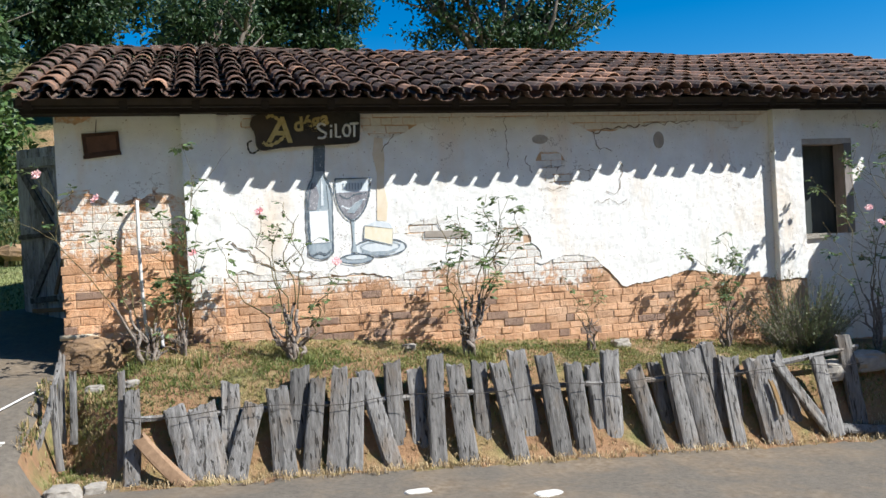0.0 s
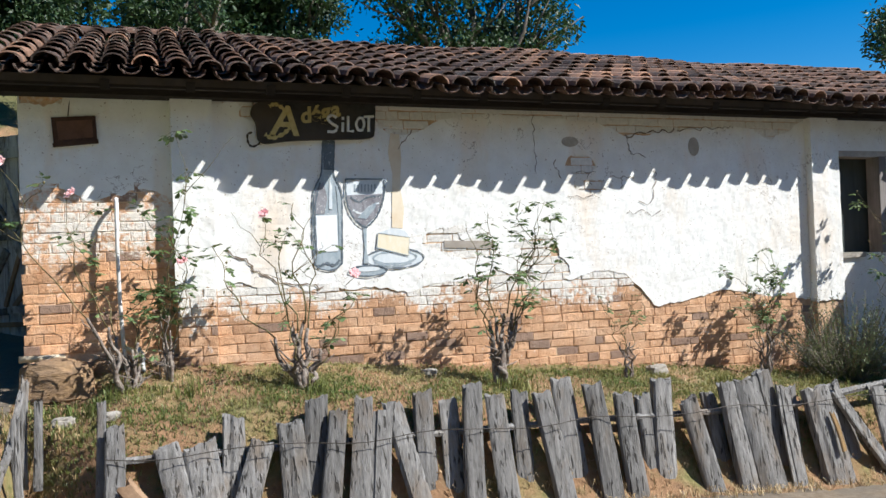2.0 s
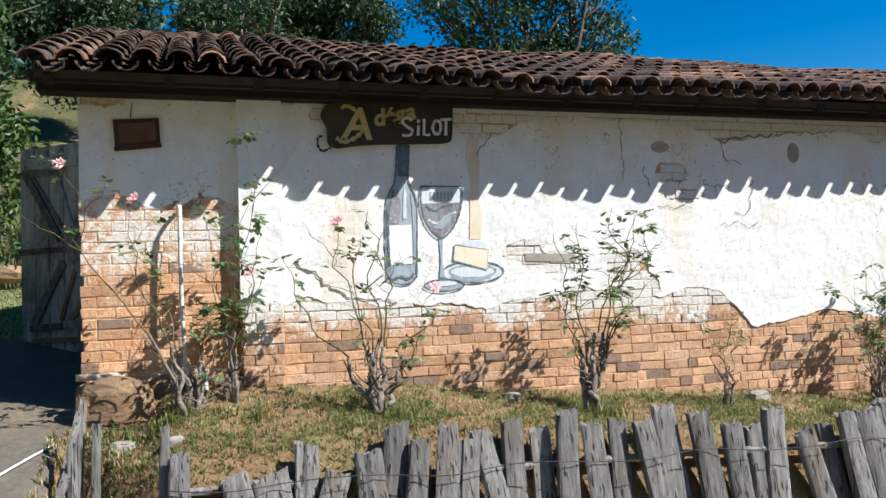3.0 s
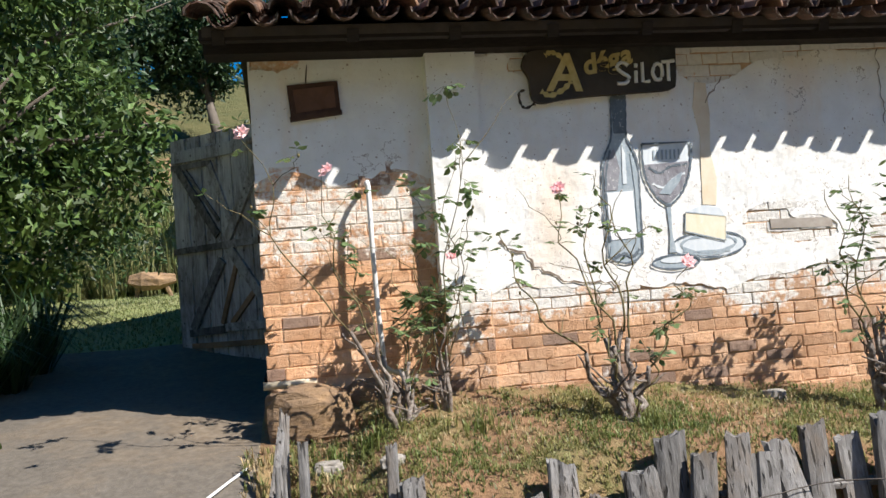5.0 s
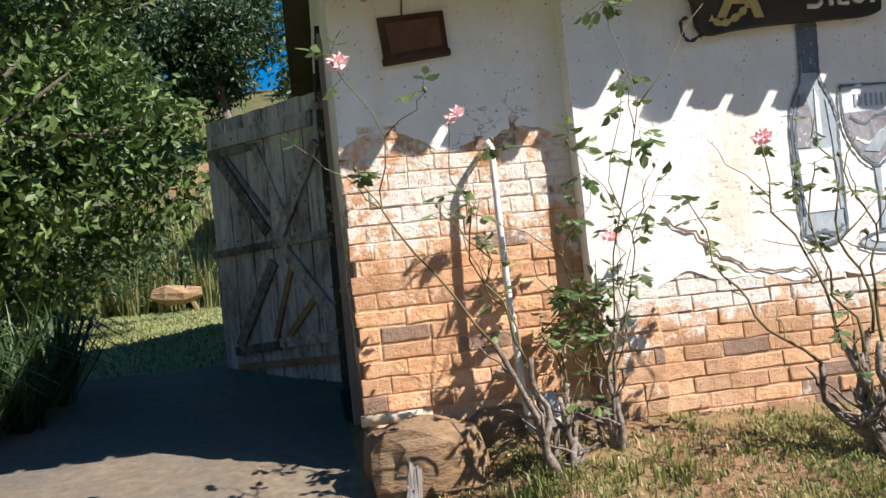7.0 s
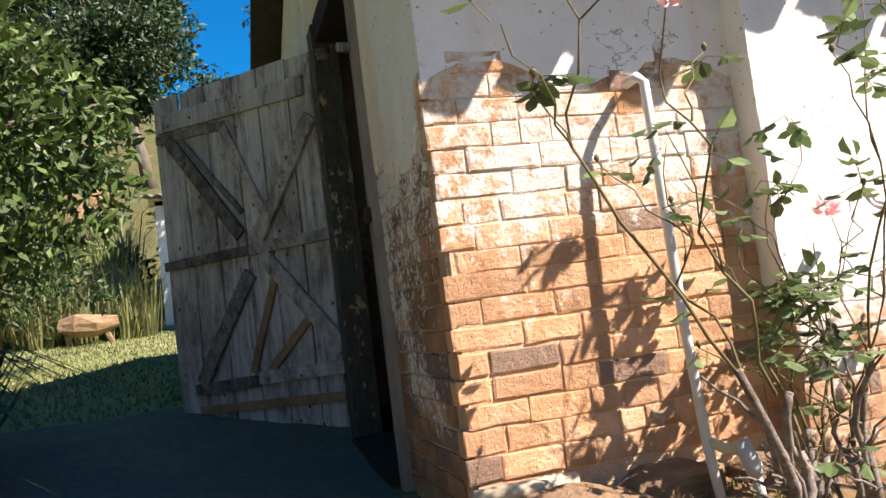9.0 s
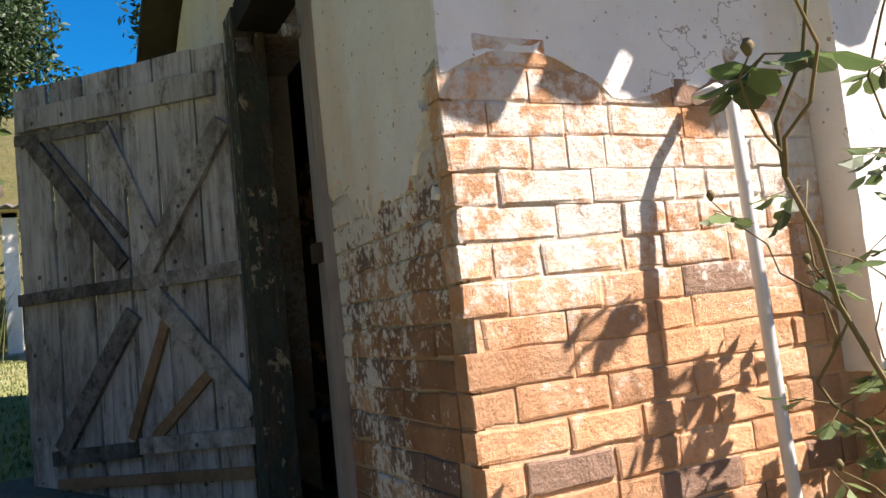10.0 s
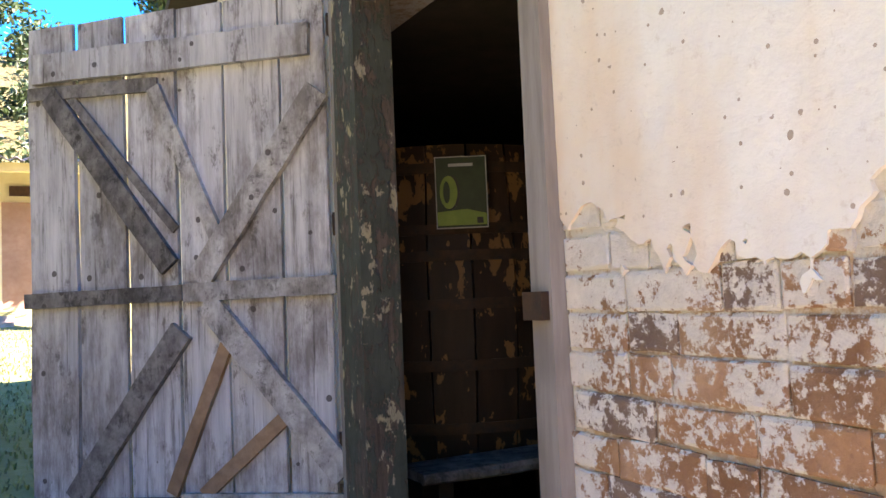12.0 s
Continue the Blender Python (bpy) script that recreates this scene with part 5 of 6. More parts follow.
def rose_bush(name, base, stems, leaves, flowers, seed, label, leaf_size=0.055, woody=0.5, thick=0.012):
    """stems: (dx, dy, height, bow) from the base; flowers: (dx, dy, height); leaves: clusters a stem."""
    rng = random.Random(seed)
    bush = empty(name, base, label, "rose bush", "roses along the wall")
    base = Vector(base)
    lf = Geo()

    def cluster(stalk, p, n):
        for _ in range(n):
            d = unit_vec(rng)
            d.z = d.z * 0.5 + 0.15
            rose_leaf(lf, stalk, p, d.normalized(), leaf_size, rng)

    for dx, dy, h, bow in stems:
        wood, green = Geo(), Geo()
        root = base + Vector((rng.uniform(-0.05, 0.05), rng.uniform(-0.03, 0.03), -0.06))
        tip = base + Vector((dx, dy, h))
        knee = base + Vector((dx * 0.24 + bow * 0.35, dy * 0.4, h * woody * 0.85))
        low = wander(root, knee, 9, 0.07, rng)
        high = wander(knee, tip, 12, 0.10 + 0.05 * h, rng, Vector((bow * 0.35, 0, 0)))
        wood.tube(low, [thick * (1.75 - 0.9 * (i / 9) ** 0.8) * rng.uniform(0.88, 1.15) for i in range(10)], 7, rough=0.14, rng=rng)
        green.tube(high, [max(0.0018, thick * (0.46 - 0.30 * i / 12)) for i in range(13)], 5)
        for _ in range(4):
            k = rng.randrange(3, 9)
            d = unit_vec(rng)
            d.z = abs(d.z) * 0.8 + 0.25
            e = low[k] + d.normalized() * rng.uniform(0.05, 0.20)
            wood.tube(wander(low[k], e, 4, 0.03, rng), [thick * q for q in (0.6, 0.5, 0.42, 0.36, 0.28)], 5)
        ends = [(high[-1], 1.0), (high[9], 0.6)]
        for _ in range(3):
            k = rng.randrange(2, 10)
            d = unit_vec(rng)
            d.z = abs(d.z) * 0.7 + 0.35
            e = high[k] + d.normalized() * rng.uniform(0.10, 0.30) * max(0.6, h)
            br = wander(high[k], e, 5, 0.05, rng)
            green.tube(br, [0.0032, 0.0028, 0.0025, 0.0022, 0.0018, 0.0014], 4)
            ends.append((br[-1], 0.7))
            if rng.random() < 0.5:
                green.tube([br[-1], br[-1] + Vector((0, 0, 0.012)), br[-1] + Vector((0, 0, 0.022))], [0.003, 0.009, 0.004], 6)
        for _ in range(leaves):
            if rng.random() < 0.72:
                p, q = ends[rng.randrange(len(ends))]
            else:
                p = high[rng.randrange(2, 12)]
            cluster(green, p + unit_vec(rng) * 0.02, rng.choice((1, 2, 2, 3)))
        wood.out("stem", M_STEM, bush, smooth=True)
        green.out("cane", M_STEM_GREEN, bush, "thin green-brown cane", smooth=True)
    o = lf.out("foliage", M_ROSE_LEAF, bush)
    o["kind"] = "stuff"
    for dx, dy, h in flowers:
        flower(base + Vector((dx, dy, h)), rng, bush)
    return bush


def flower(c, rng, parent, size=0.048):
    g = Geo()
    face = Matrix.Rotation(radians(rng.uniform(35, 65)), 3, "X") @ Matrix.Rotation(rng.uniform(-0.6, 0.2), 3, "Y")
    for ring, (n, r, up) in enumerate(((5, 1.0, 0.15), (5, 0.75, 0.5), (4, 0.45, 0.9))):
        for i in range(n):
            a = 2 * math.pi * i / n + ring * 0.6
            out = face @ Vector((math.cos(a), math.sin(a), up)).normalized()
            sd = face @ Vector((-math.sin(a), math.cos(a), 0))
            g.leaf(c + out * 0.004, out, sd, size * r * rng.uniform(0.9, 1.15), size * 1.0 * r, -0.25)
    return g.out("flower", M_PETAL, parent, "pink rose bloom")


rose_bush("rose_bush", (0.74, -0.58, -0.30), [(-0.78, -0.27, 1.68, -0.22), (-0.35, -0.21, 1.47, -0.14), (-0.20, 0.15, 1.20, -0.12), (0.04, 0.20, 0.95, 0.05), (0.20, 0.25, 1.10, 0.02), (0.30, 0.25, 0.90, 0.10), (0.12, 0.10, 0.60, 0.10)], 5, [(-0.78, -0.27, 1.70), (-0.35, -0.21, 1.49)], 3, "tall rose bush with grey stems and pink blooms by the pipe", 0.058, 0.42, 0.0115)
rose_bush("rose_bush", (0.98, -0.42, -0.30), [(0.12, -0.22, 1.95, 0.03), (0.06, 0.1, 1.30, -0.04), (0.2, 0.15, 1.05, 0.08), (-0.02, 0.16, 0.80, 0.0), (0.14, -0.12, 1.55, 0.05)], 7, [(0.16, 0.12, 1.0)], 5, "slender climbing rose with fresh leaves before the pilaster", 0.062, 0.35, 0.0095)
rose_bush("rose_bush", (1.98, -0.86, -0.30), [(-0.60, 0.20, 1.10, -0.20), (-0.24, 0.24, 1.32, -0.12), (-0.10, 0.1, 1.20, -0.05), (0.0, 0.15, 1.42, 0.02), (0.12, 0.1, 1.30, 0.05), (0.39, -0.05, 0.83, 0.08), (0.26, 0.05, 0.50, 0.10), (-0.16, 0.0, 0.60, -0.06)], 4, [(-0.24, 0.24, 1.34), (0.39, -0.05, 0.85)], 8, "leggy rose bush with sparse leaves before the mural", 0.052, 0.40, 0.0155)
rose_bush("rose_bush", (3.60, -0.82, -0.36), [(-0.22, 0.10, 1.30, -0.06), (0.04, 0.12, 1.38, -0.04), (0.30, 0.1, 1.46, 0.05), (0.52, 0.12, 1.44, 0.08), (0.60, 0.1, 1.32, 0.10), (0.36, 0.02, 1.05, 0.08), (-0.16, 0.05, 0.90, -0.06), (0.46, 0.15, 1.20, 0.10)], 8, [], 13, "leafy rose bush before the white wall", 0.056, 0.42, 0.0145)
rose_bush("rose_bush", (4.95, -0.62, -0.45), [(-0.20, 0.1, 0.70, -0.05), (0.05, 0.1, 0.78, 0.02), (0.24, 0.12, 0.62, 0.05), (-0.05, 0.05, 0.5, 0.0)], 3, [], 17, "small thin rose shrub before the brick plinth", 0.042, 0.4, 0.008)
rose_bush("rose_bush", (6.62, -0.50, -0.62), [(-0.1, 0.1, 1.05, -0.05), (0.05, 0.1, 1.20, 0.03), (0.16, 0.12, 1.25, 0.05), (0.28, 0.1, 1.1, 0.06), (-0.18, 0.05, 0.8, -0.05), (0.10, 0.05, 0.7, 0.02)], 9, [], 19, "rose shrub near the pilaster", 0.052, 0.4, 0.010)
rose_bush("rose_bush", (8.22, -0.90, -0.70), [(-0.30, 0.1, 1.9, -0.10), (-0.05, 0.1, 2.2, 0.03), (0.2, 0.1, 2.4, 0.05), (0.42, 0.1, 2.1, 0.08), (-0.45, 0.05, 1.2, -0.10), (0.1, 0.0, 1.5, 0.06), (0.35, 0.1, 1.3, 0.1)], 9, [(0.10, -0.05, 1.34), (-0.05, -0.05, 1.5)], 23, "tall rose bush with a pink bloom by the window", 0.052, 0.35, 0.011)


def rosemary(base, seed):
    rng = random.Random(seed)
    bush = empty("rosemary_bush", base, "dense grey-green rosemary bush at the wall foot", "shrub")
    wood, lf = Geo(), Geo()
    for _ in range(330):
        a, lean = rng.uniform(0, 2 * math.pi), rng.uniform(0.05, 1.5)
        d = Vector((math.cos(a) * lean, math.sin(a) * lean * 0.8, rng.uniform(0.6, 1.0))).normalized()
        L = rng.uniform(0.42, 0.92) * (1.05 - 0.22 * lean)
        p0 = Vector(base) + Vector((math.cos(a) * rng.uniform(0.0, 0.22), math.sin(a) * rng.uniform(0.0, 0.18), -0.03))
        pts = [p0, p0 + d * L * 0.5 + Vector((0, 0, 0.02)), p0 + d * L + Vector((0, 0, 0.07 * lean))]
        wood.tube(pts, [0.004, 0.003, 0.0015], 3, cap=False)
        for k in range(24):
            t = 0.18 + 0.82 * k / 24
            p = pts[0].lerp(pts[1], t * 2) if t < 0.5 else pts[1].lerp(pts[2], t * 2 - 1)
            q = (unit_vec(rng) + d * 0.9).normalized()
            s = q.cross(Vector((0.3, 0.5, 0.8))).normalized()
            lf.card(p, q, s, rng.uniform(0.028, 0.050), 0.012)
    o = wood.out("brushwood", M_STEM, bush)
    o["kind"] = "stuff"
    o = lf.out("needles", M_ROSEMARY, bush)
    o["kind"] = "stuff"


rosemary((7.50, -0.62, ground_height(7.5, -0.62)), 4)


def tuft(geo, c, n, length, spread, rng, width=0.006, arch=0.5):
    for _ in range(n):
        a = rng.uniform(0, 2 * math.pi)
        d = Vector((math.cos(a), math.sin(a), 0))
        L = length * rng.uniform(0.5, 1.1)
        lean = rng.uniform(0.1, spread)
        p0 = Vector(c) + d * rng.uniform(0, 0.25) * length * 0.4
        p1 = p0 + d * L * 0.4 * lean + Vector((0, 0, L * 0.6))
        p2 = p0 + d * L * lean + Vector((0, 0, L * (0.95 - arch * lean)))
        s = Vector((-d.y, d.x, 0)) * width
        geo.add([p0 - s, p0 + s, p1 + s * 0.8, p1 - s * 0.8, p2], [(0, 1, 2, 3), (3, 2, 4)])


rg = random.Random(31)
green, straw = Geo(), Geo()
for _ in range(30000):
    x, y = rg.uniform(0.05, 8.6), rg.uniform(-1.45, -0.08)
    dens = noise.noise(Vector((x * 1.3, y * 1.3, 1.0))) + 0.5 * noise.noise(Vector((x * 4, y * 4, 2.0)))
    if y > -0.30 and rg.random() < 0.75:
        continue
    z = ground_height(x, y)
    if dens > -0.10 or rg.random() < 0.25:
        tuft(green, (x, y, z), 3, 0.028 + 0.03 * rg.random(), 1.3, rg, 0.0026, 0.6)
    elif rg.random() < 0.35:
        tuft(straw, (x, y, z), 2, 0.05, 1.2, rg, 0.0025, 0.85)
for _ in range(1100):
    x = rg.uniform(0.1, 8.2)
    y = -1.62 + rg.uniform(-0.16, 0.14)
    tuft(straw, (x, y, ground_height(x, y)), 3, 0.09, 1.2, rg, 0.003, 0.9)
for cx, cy in ((0.62, -0.66), (0.5, -0.7), (1.1, -0.7), (0.28, -0.62), (7.0, -0.8), (2.05, -0.95), (3.7, -0.9), (5.9, -0.8)):
    for _ in range(26):
        x, y = cx + rg.gauss(0, 0.08), cy + rg.gauss(0, 0.06)
        tuft(green, (x, y, ground_height(x, y)), 4, 0.13, 0.8, rg, 0.004)
for _ in range(420):
    x, y = rg.uniform(-0.15, 0.45), rg.uniform(-1.75, -0.45)
    tuft(green if rg.random() < 0.55 else straw, (x, y, ground_height(x, y)), 4, 0.08, 0.9, rg, 0.0035)
tagged(green.out("bed_grass", M_GRASS), "short patchy green grass on the flower bed", "grass", kind="stuff")
tagged(straw.out("dry_grass", M_STRAW), "dry straw and dead grass on the bed and fence foot", "grass", kind="stuff")

litter = Geo()
for _ in range(900):
    x, y = rg.uniform(0.1, 8.0), rg.uniform(-1.55, -0.10)
    d = unit_vec(rg)
    d.z *= 0.35
    litter.leaf(Vector((x, y, ground_height(x, y) + 0.008)), d.normalized(), d.cross(Vector((0, 0, 1))).normalized(), rg.uniform(0.025, 0.055), rg.uniform(0.012, 0.028), 0.3)
tagged(litter.out("dead_leaf_litter", M_LITTER), "curled brown dead leaves scattered over the bed", "leaf litter", kind="stuff")

lawn = Geo()
for _ in range(15000):
    x, y = rg.uniform(-6.5, 0.0), 3.3 + 9.0 * rg.random() ** 1.3
    tuft(lawn, (x, y, ground_height(x, y)), 2, 0.05, 1.0, rg, 0.006)
tagged(lawn.out("lawn_grass", M_LAWN), "mown green lawn beyond the door", "grass", kind="stuff")


def leaf_cloud(geo, blobs, n, size, rng, droop=0.3, shell=0.55):
    """Leaves in clumps over the outer part of several uneven blobs, each broken up into smaller bosses."""
    bosses = []
    for cx, cy, cz, rx, ry, rz in blobs:
        bosses.append((cx, cy, cz, rx * 0.72, ry * 0.72, rz * 0.72))
        for _ in range(8):
            d = unit_vec(rng)
            k = rng.uniform(0.30, 0.46)
            bosses.append((cx + d.x * rx * 0.72, cy + d.y * ry * 0.72, cz + d.z * rz * 0.72, rx * k, ry * k, rz * k * 0.8))
    blobs = bosses
    weights = [b[3] * b[4] + b[3] * b[5] for b in blobs]
    total = sum(weights)
    for (cx, cy, cz, rx, ry, rz), w in zip(blobs, weights):
        for _ in range(int(n * w / total / 9)):
            d = unit_vec(rng)
            r = shell + (1 - shell) * rng.random() ** 0.6
            r *= 1 + 0.28 * noise.noise(d * 2.2 + Vector((cx, cy, cz)))
            c = Vector((cx + d.x * rx * r, cy + d.y * ry * r, cz + d.z * rz * r))
            for _ in range(9):
                p = c + unit_vec(rng) * size * rng.uniform(0.4, 2.2)
                al = (unit_vec(rng) + d * 0.4 + Vector((0, 0, -droop))).normalized()
                sd = al.cross(unit_vec(rng))
                if sd.length < 0.05:
                    continue
                L = size * rng.uniform(0.7, 1.3)
                geo.leaf(p, al, sd.normalized(), L, L * 0.45, rng.uniform(-0.15, 0.3))


def tree(name, base, blobs, n, size, material, seed, label, trunk=0.2, limbs=10, category="tree", shell=0.55):
    rng = random.Random(seed)
    t = empty(name, base, label, category)
    base = Vector(base)
    wood, crown = Geo(), Geo()
    top = sum((Vector(b[:3]) for b in blobs), Vector()) / len(blobs)
    fork = base.lerp(top, 0.45)
    wood.tube([base - Vector((0, 0, 0.3)), base.lerp(fork, 0.5) + Vector((0.05, 0.05, 0)) * trunk, fork], [trunk * 1.2, trunk, trunk * 0.8], 9, rough=0.06, rng=rng)
    for i in range(limbs):
        b = blobs[i % len(blobs)]
        end = Vector(b[:3]) + Vector((rng.uniform(-0.7, 0.7) * b[3], rng.uniform(-0.7, 0.7) * b[4], rng.uniform(-0.2, 0.75) * b[5]))
        mid = fork.lerp(end, 0.5) + Vector((rng.uniform(-0.2, 0.2), rng.uniform(-0.2, 0.2), 0.15)) * (end - fork).length * 0.4
        wood.tube([fork, mid, end], [trunk * 0.55, trunk * 0.32, trunk * 0.08], 6)
        for _ in range(3):
            e2 = end + unit_vec(rng) * min(b[3], b[5]) * 0.7
            wood.tube([mid.lerp(end, 0.4), mid.lerp(e2, 0.7), e2], [trunk * 0.22, trunk * 0.14, trunk * 0.04], 4)
    leaf_cloud(crown, blobs, n, size, rng, shell=shell)
    wood.out("trunk", M_TRUNK, t, smooth=True)
    o = crown.out("crown", material, t)
    o["kind"] = "stuff"
    return t


gz = ground_height
# High and far-left blobs are unseen, added to cut skylight on the path.
tree("broadleaf_tree", (-4.4, 6.2, gz(-4.4, 6.2)), [(-3.0, 5.4, 2.6, 1.6, 1.0, 1.3), (-2.4, 5.8, 3.0, 0.9, 0.9, 1.0), (-4.3, 5.0, 2.2, 1.7, 1.3, 1.6), (-2.2, 6.2, 2.1, 0.9, 0.8, 0.7), (-3.6, 6.6, 4.4, 1.9, 1.4, 1.3), (-5.2, 5.6, 3.6, 1.7, 1.6, 1.9), (-3.4, 6.4, 1.35, 1.2, 0.8, 0.55), (-6.0, 3.0, 3.6, 1.8, 2.0, 2.2), (-6.2, 0.2, 3.4, 1.8, 2.0, 2.4), (-1.55, 6.0, 2.8, 0.4, 0.4, 0.28), (-4.6, 3.0, 6.2, 2.2, 2.2, 1.5), (-4.8, 0.0, 6.0, 2.0, 2.2, 1.5), (-3.2, 3.6, 6.0, 1.5, 1.6, 1.0)], 46000, 0.15, M_TREE_LEAF, 41, "dense broadleaf tree overhanging the lawn, with unseen crown added to dim the path", 0.16, 14)
scrub = Geo()
rsb = random.Random(91)
for _ in range(150):
    x, y = rsb.uniform(-19.0, 1.0), rsb.uniform(15.5, 37.0)
    if -7.0 < x < -1.0 and 19 < y < 35:
        continue
    r = rsb.uniform(0.5, 1.1) * (0.7 + y / 45)
    leaf_cloud(scrub, [(x, y, gz(x, y) + r * 0.5, r * 1.2, r, r * 0.9)], 420, 0.10 + 0.006 * y, rsb)
tagged(scrub.out("hill_scrub", M_DARK_LEAF), "dense dark green scrub covering the hillside", "scrub", kind="stuff")
tree("shrub", (-4.6, 7.6, gz(-4.6, 7.6)), [(-4.4, 8.0, 1.6, 1.6, 1.0, 1.1), (-3.0, 8.6, 1.5, 1.0, 0.8, 0.8)], 3500, 0.12, M_DARK_LEAF, 43, "dark shrub behind the lawn", 0.06, 8, "shrub")
tree("dark_tree", (-7.0, 21, gz(-7.0, 21)), [(-6.4, 21, 6.9, 2.0, 2.2, 3.0), (-9.5, 22, 6.5, 3.0, 2.5, 3.4), (-8.0, 22, 10.0, 3.0, 3.0, 2.6)], 22000, 0.32, M_DARK_LEAF, 47, "tall dark tree beyond the lawn", 0.35, 12)
tree("back_tree", (3.0, 12.8, gz(3.0, 12.8)), [(1.9, 12.5, 5.7, 1.3, 1.1, 1.2), (3.5, 12.8, 5.8, 1.3, 1.1, 1.3), (4.6, 12.6, 5.7, 1.0, 0.9, 1.1), (2.7, 12.6, 7.2, 1.9, 1.3, 1.2), (4.4, 12.6, 7.0, 1.2, 1.0, 0.9)], 26000, 0.15, M_DARK_LEAF, 48, "dense dark tree rising behind the roof", 0.22, 14)
tree("open_tree", (12.0, 19, gz(12.0, 19)), [(9.5, 18.5, 9.4, 2.0, 1.6, 1.5), (12.2, 19, 9.0, 2.4, 1.8, 1.6), (14.3, 19, 8.8, 1.6, 1.5, 1.3), (11.5, 19, 11.3, 3.2, 2.0, 1.6), (8.6, 18.8, 10.3, 1.4, 1.2, 1.0), (13.5, 18.8, 10.6, 2.0, 1.4, 1.2), (10.6, 18.6, 8.0, 2.6, 1.5, 1.0), (13.4, 18.8, 7.9, 2.0, 1.5, 0.9)], 15000, 0.20, M_DARK_LEAF, 53, "airy tree with visible branches behind the roof", 0.28, 22, shell=0.25)
tree("hill_tree", (-3.5, 37, gz(-3.5, 37)), [(-3.5, 37, 15.6, 2.6, 2.2, 3.0), (-1.6, 38, 15.6, 1.6, 1.8, 2.6), (-6.5, 38, 16.0, 3.0, 2.2, 3.2), (-4.5, 38, 19.0, 3.2, 2.2, 2.4), (-9.8, 38, 17.0, 3.0, 2.2, 3.6)], 22000, 0.36, M_DARK_LEAF, 59, "trees on the hillside crest", 0.3, 12)
tree("far_tree", (-2.4, 26, gz(-2.4, 26)), [(-2.3, 26, 10.1, 1.2, 1.3, 1.6), (-3.4, 26.5, 9.2, 1.4, 1.4, 2.2), (-2.9, 26.2, 11.4, 1.6, 1.4, 1.0), (-4.3, 26.2, 11.0, 1.7, 1.4, 1.7)], 15000, 0.22, M_DARK_LEAF, 61, "rounded tree beyond the annex", 0.2, 8)
tree("corner_tree", (1.5, 10.2, gz(1.5, 10.2)), [(1.0, 10.2, 5.5, 0.9, 0.9, 0.9), (1.8, 10.4, 6.0, 1.3, 1.1, 1.1)], 4500, 0.13, M_DARK_LEAF, 67, "dark tree behind the gable", 0.22, 9)
tree("right_tree", (39, 24, gz(39, 24)), [(38, 24, 11.0, 3.0, 2.5, 1.9), (41, 25, 12.0, 3.5, 2.5, 2.6)], 4500, 0.3, M_DARK_LEAF, 71, "distant dark tree beyond the roof end", 0.3, 8)

reeds = Geo()
for _ in range(520):
    x, y = rg.uniform(-5.6, -1.75), rg.uniform(11.6, 14.5)
    tuft(reeds, (x, y, gz(x, y)), 9, rg.uniform(0.8, 1.7), 0.6, rg, 0.014)
for _ in range(240):
    x, y = rg.uniform(-7.0, -2.4), rg.uniform(14, 18)
    tuft(reeds, (x, y, gz(x, y)), 9, rg.uniform(1.5, 2.8), 0.5, rg, 0.02)
tagged(reeds.out("tall_grass", M_REED), "tall reeds and wild grass at the lawn edge", "grass", kind="stuff")
GRASS_CLUMP = empty("grass_clump", (-2.5, 1.3, gz(-2.5, 1.3)), "arching clump of dark ornamental grass beside the path", "grass clump")
g = Geo()
for cx, cy in ((-2.25, 1.4), (-2.1, 1.8), (-2.6, 1.2), (-2.45, 2.1), (-2.1, 2.5), (-2.9, 1.8)):
    tuft(g, (cx, cy, gz(cx, cy) - 0.02), 90, 1.1, 1.25, rg, 0.011, 0.6)
o = g.out("leafage", M_DARK_LEAF, GRASS_CLUMP)
o["kind"] = "stuff"
tree("path_shrub", (-2.5, 0.2, gz(-2.5, 0.2)), [(-2.05, -0.1, -0.05, 0.42, 0.4, 0.38), (-2.6, 0.2, 0.25, 0.5, 0.5, 0.6), (-2.9, 0.9, 0.5, 0.5, 0.5, 0.7)], 3000, 0.10, M_TREE_LEAF, 73, "leafy low shrub beside the path", 0.03, 6, "shrub")

# hewn log bench on the lawn
LOG = empty("log_bench", (-2.6, 11.3, gz(-2.6, 11.3)), "rough hewn log bench on two short legs", "bench")
lz = gz(-2.6, 11.3)
g = Geo()
g.tube([(-3.05, 11.3, lz + 0.34), (-2.8, 11.25, lz + 0.31), (-2.5, 11.25, lz + 0.29), (-2.2, 11.3, lz + 0.32)], [0.10, 0.19, 0.17, 0.09], 9, rough=0.18, rng=rg)
g.out("seat", M_ROCK, LOG)
for a, b in ((-2.9, -2.95), (-2.4, -2.3)):
    g = Geo()
    g.tube([(a, 11.25, lz + 0.25), (b, 11.3, lz - 0.03)], [0.05, 0.045], 6)
    g.out("leg", M_ROCK, LOG)

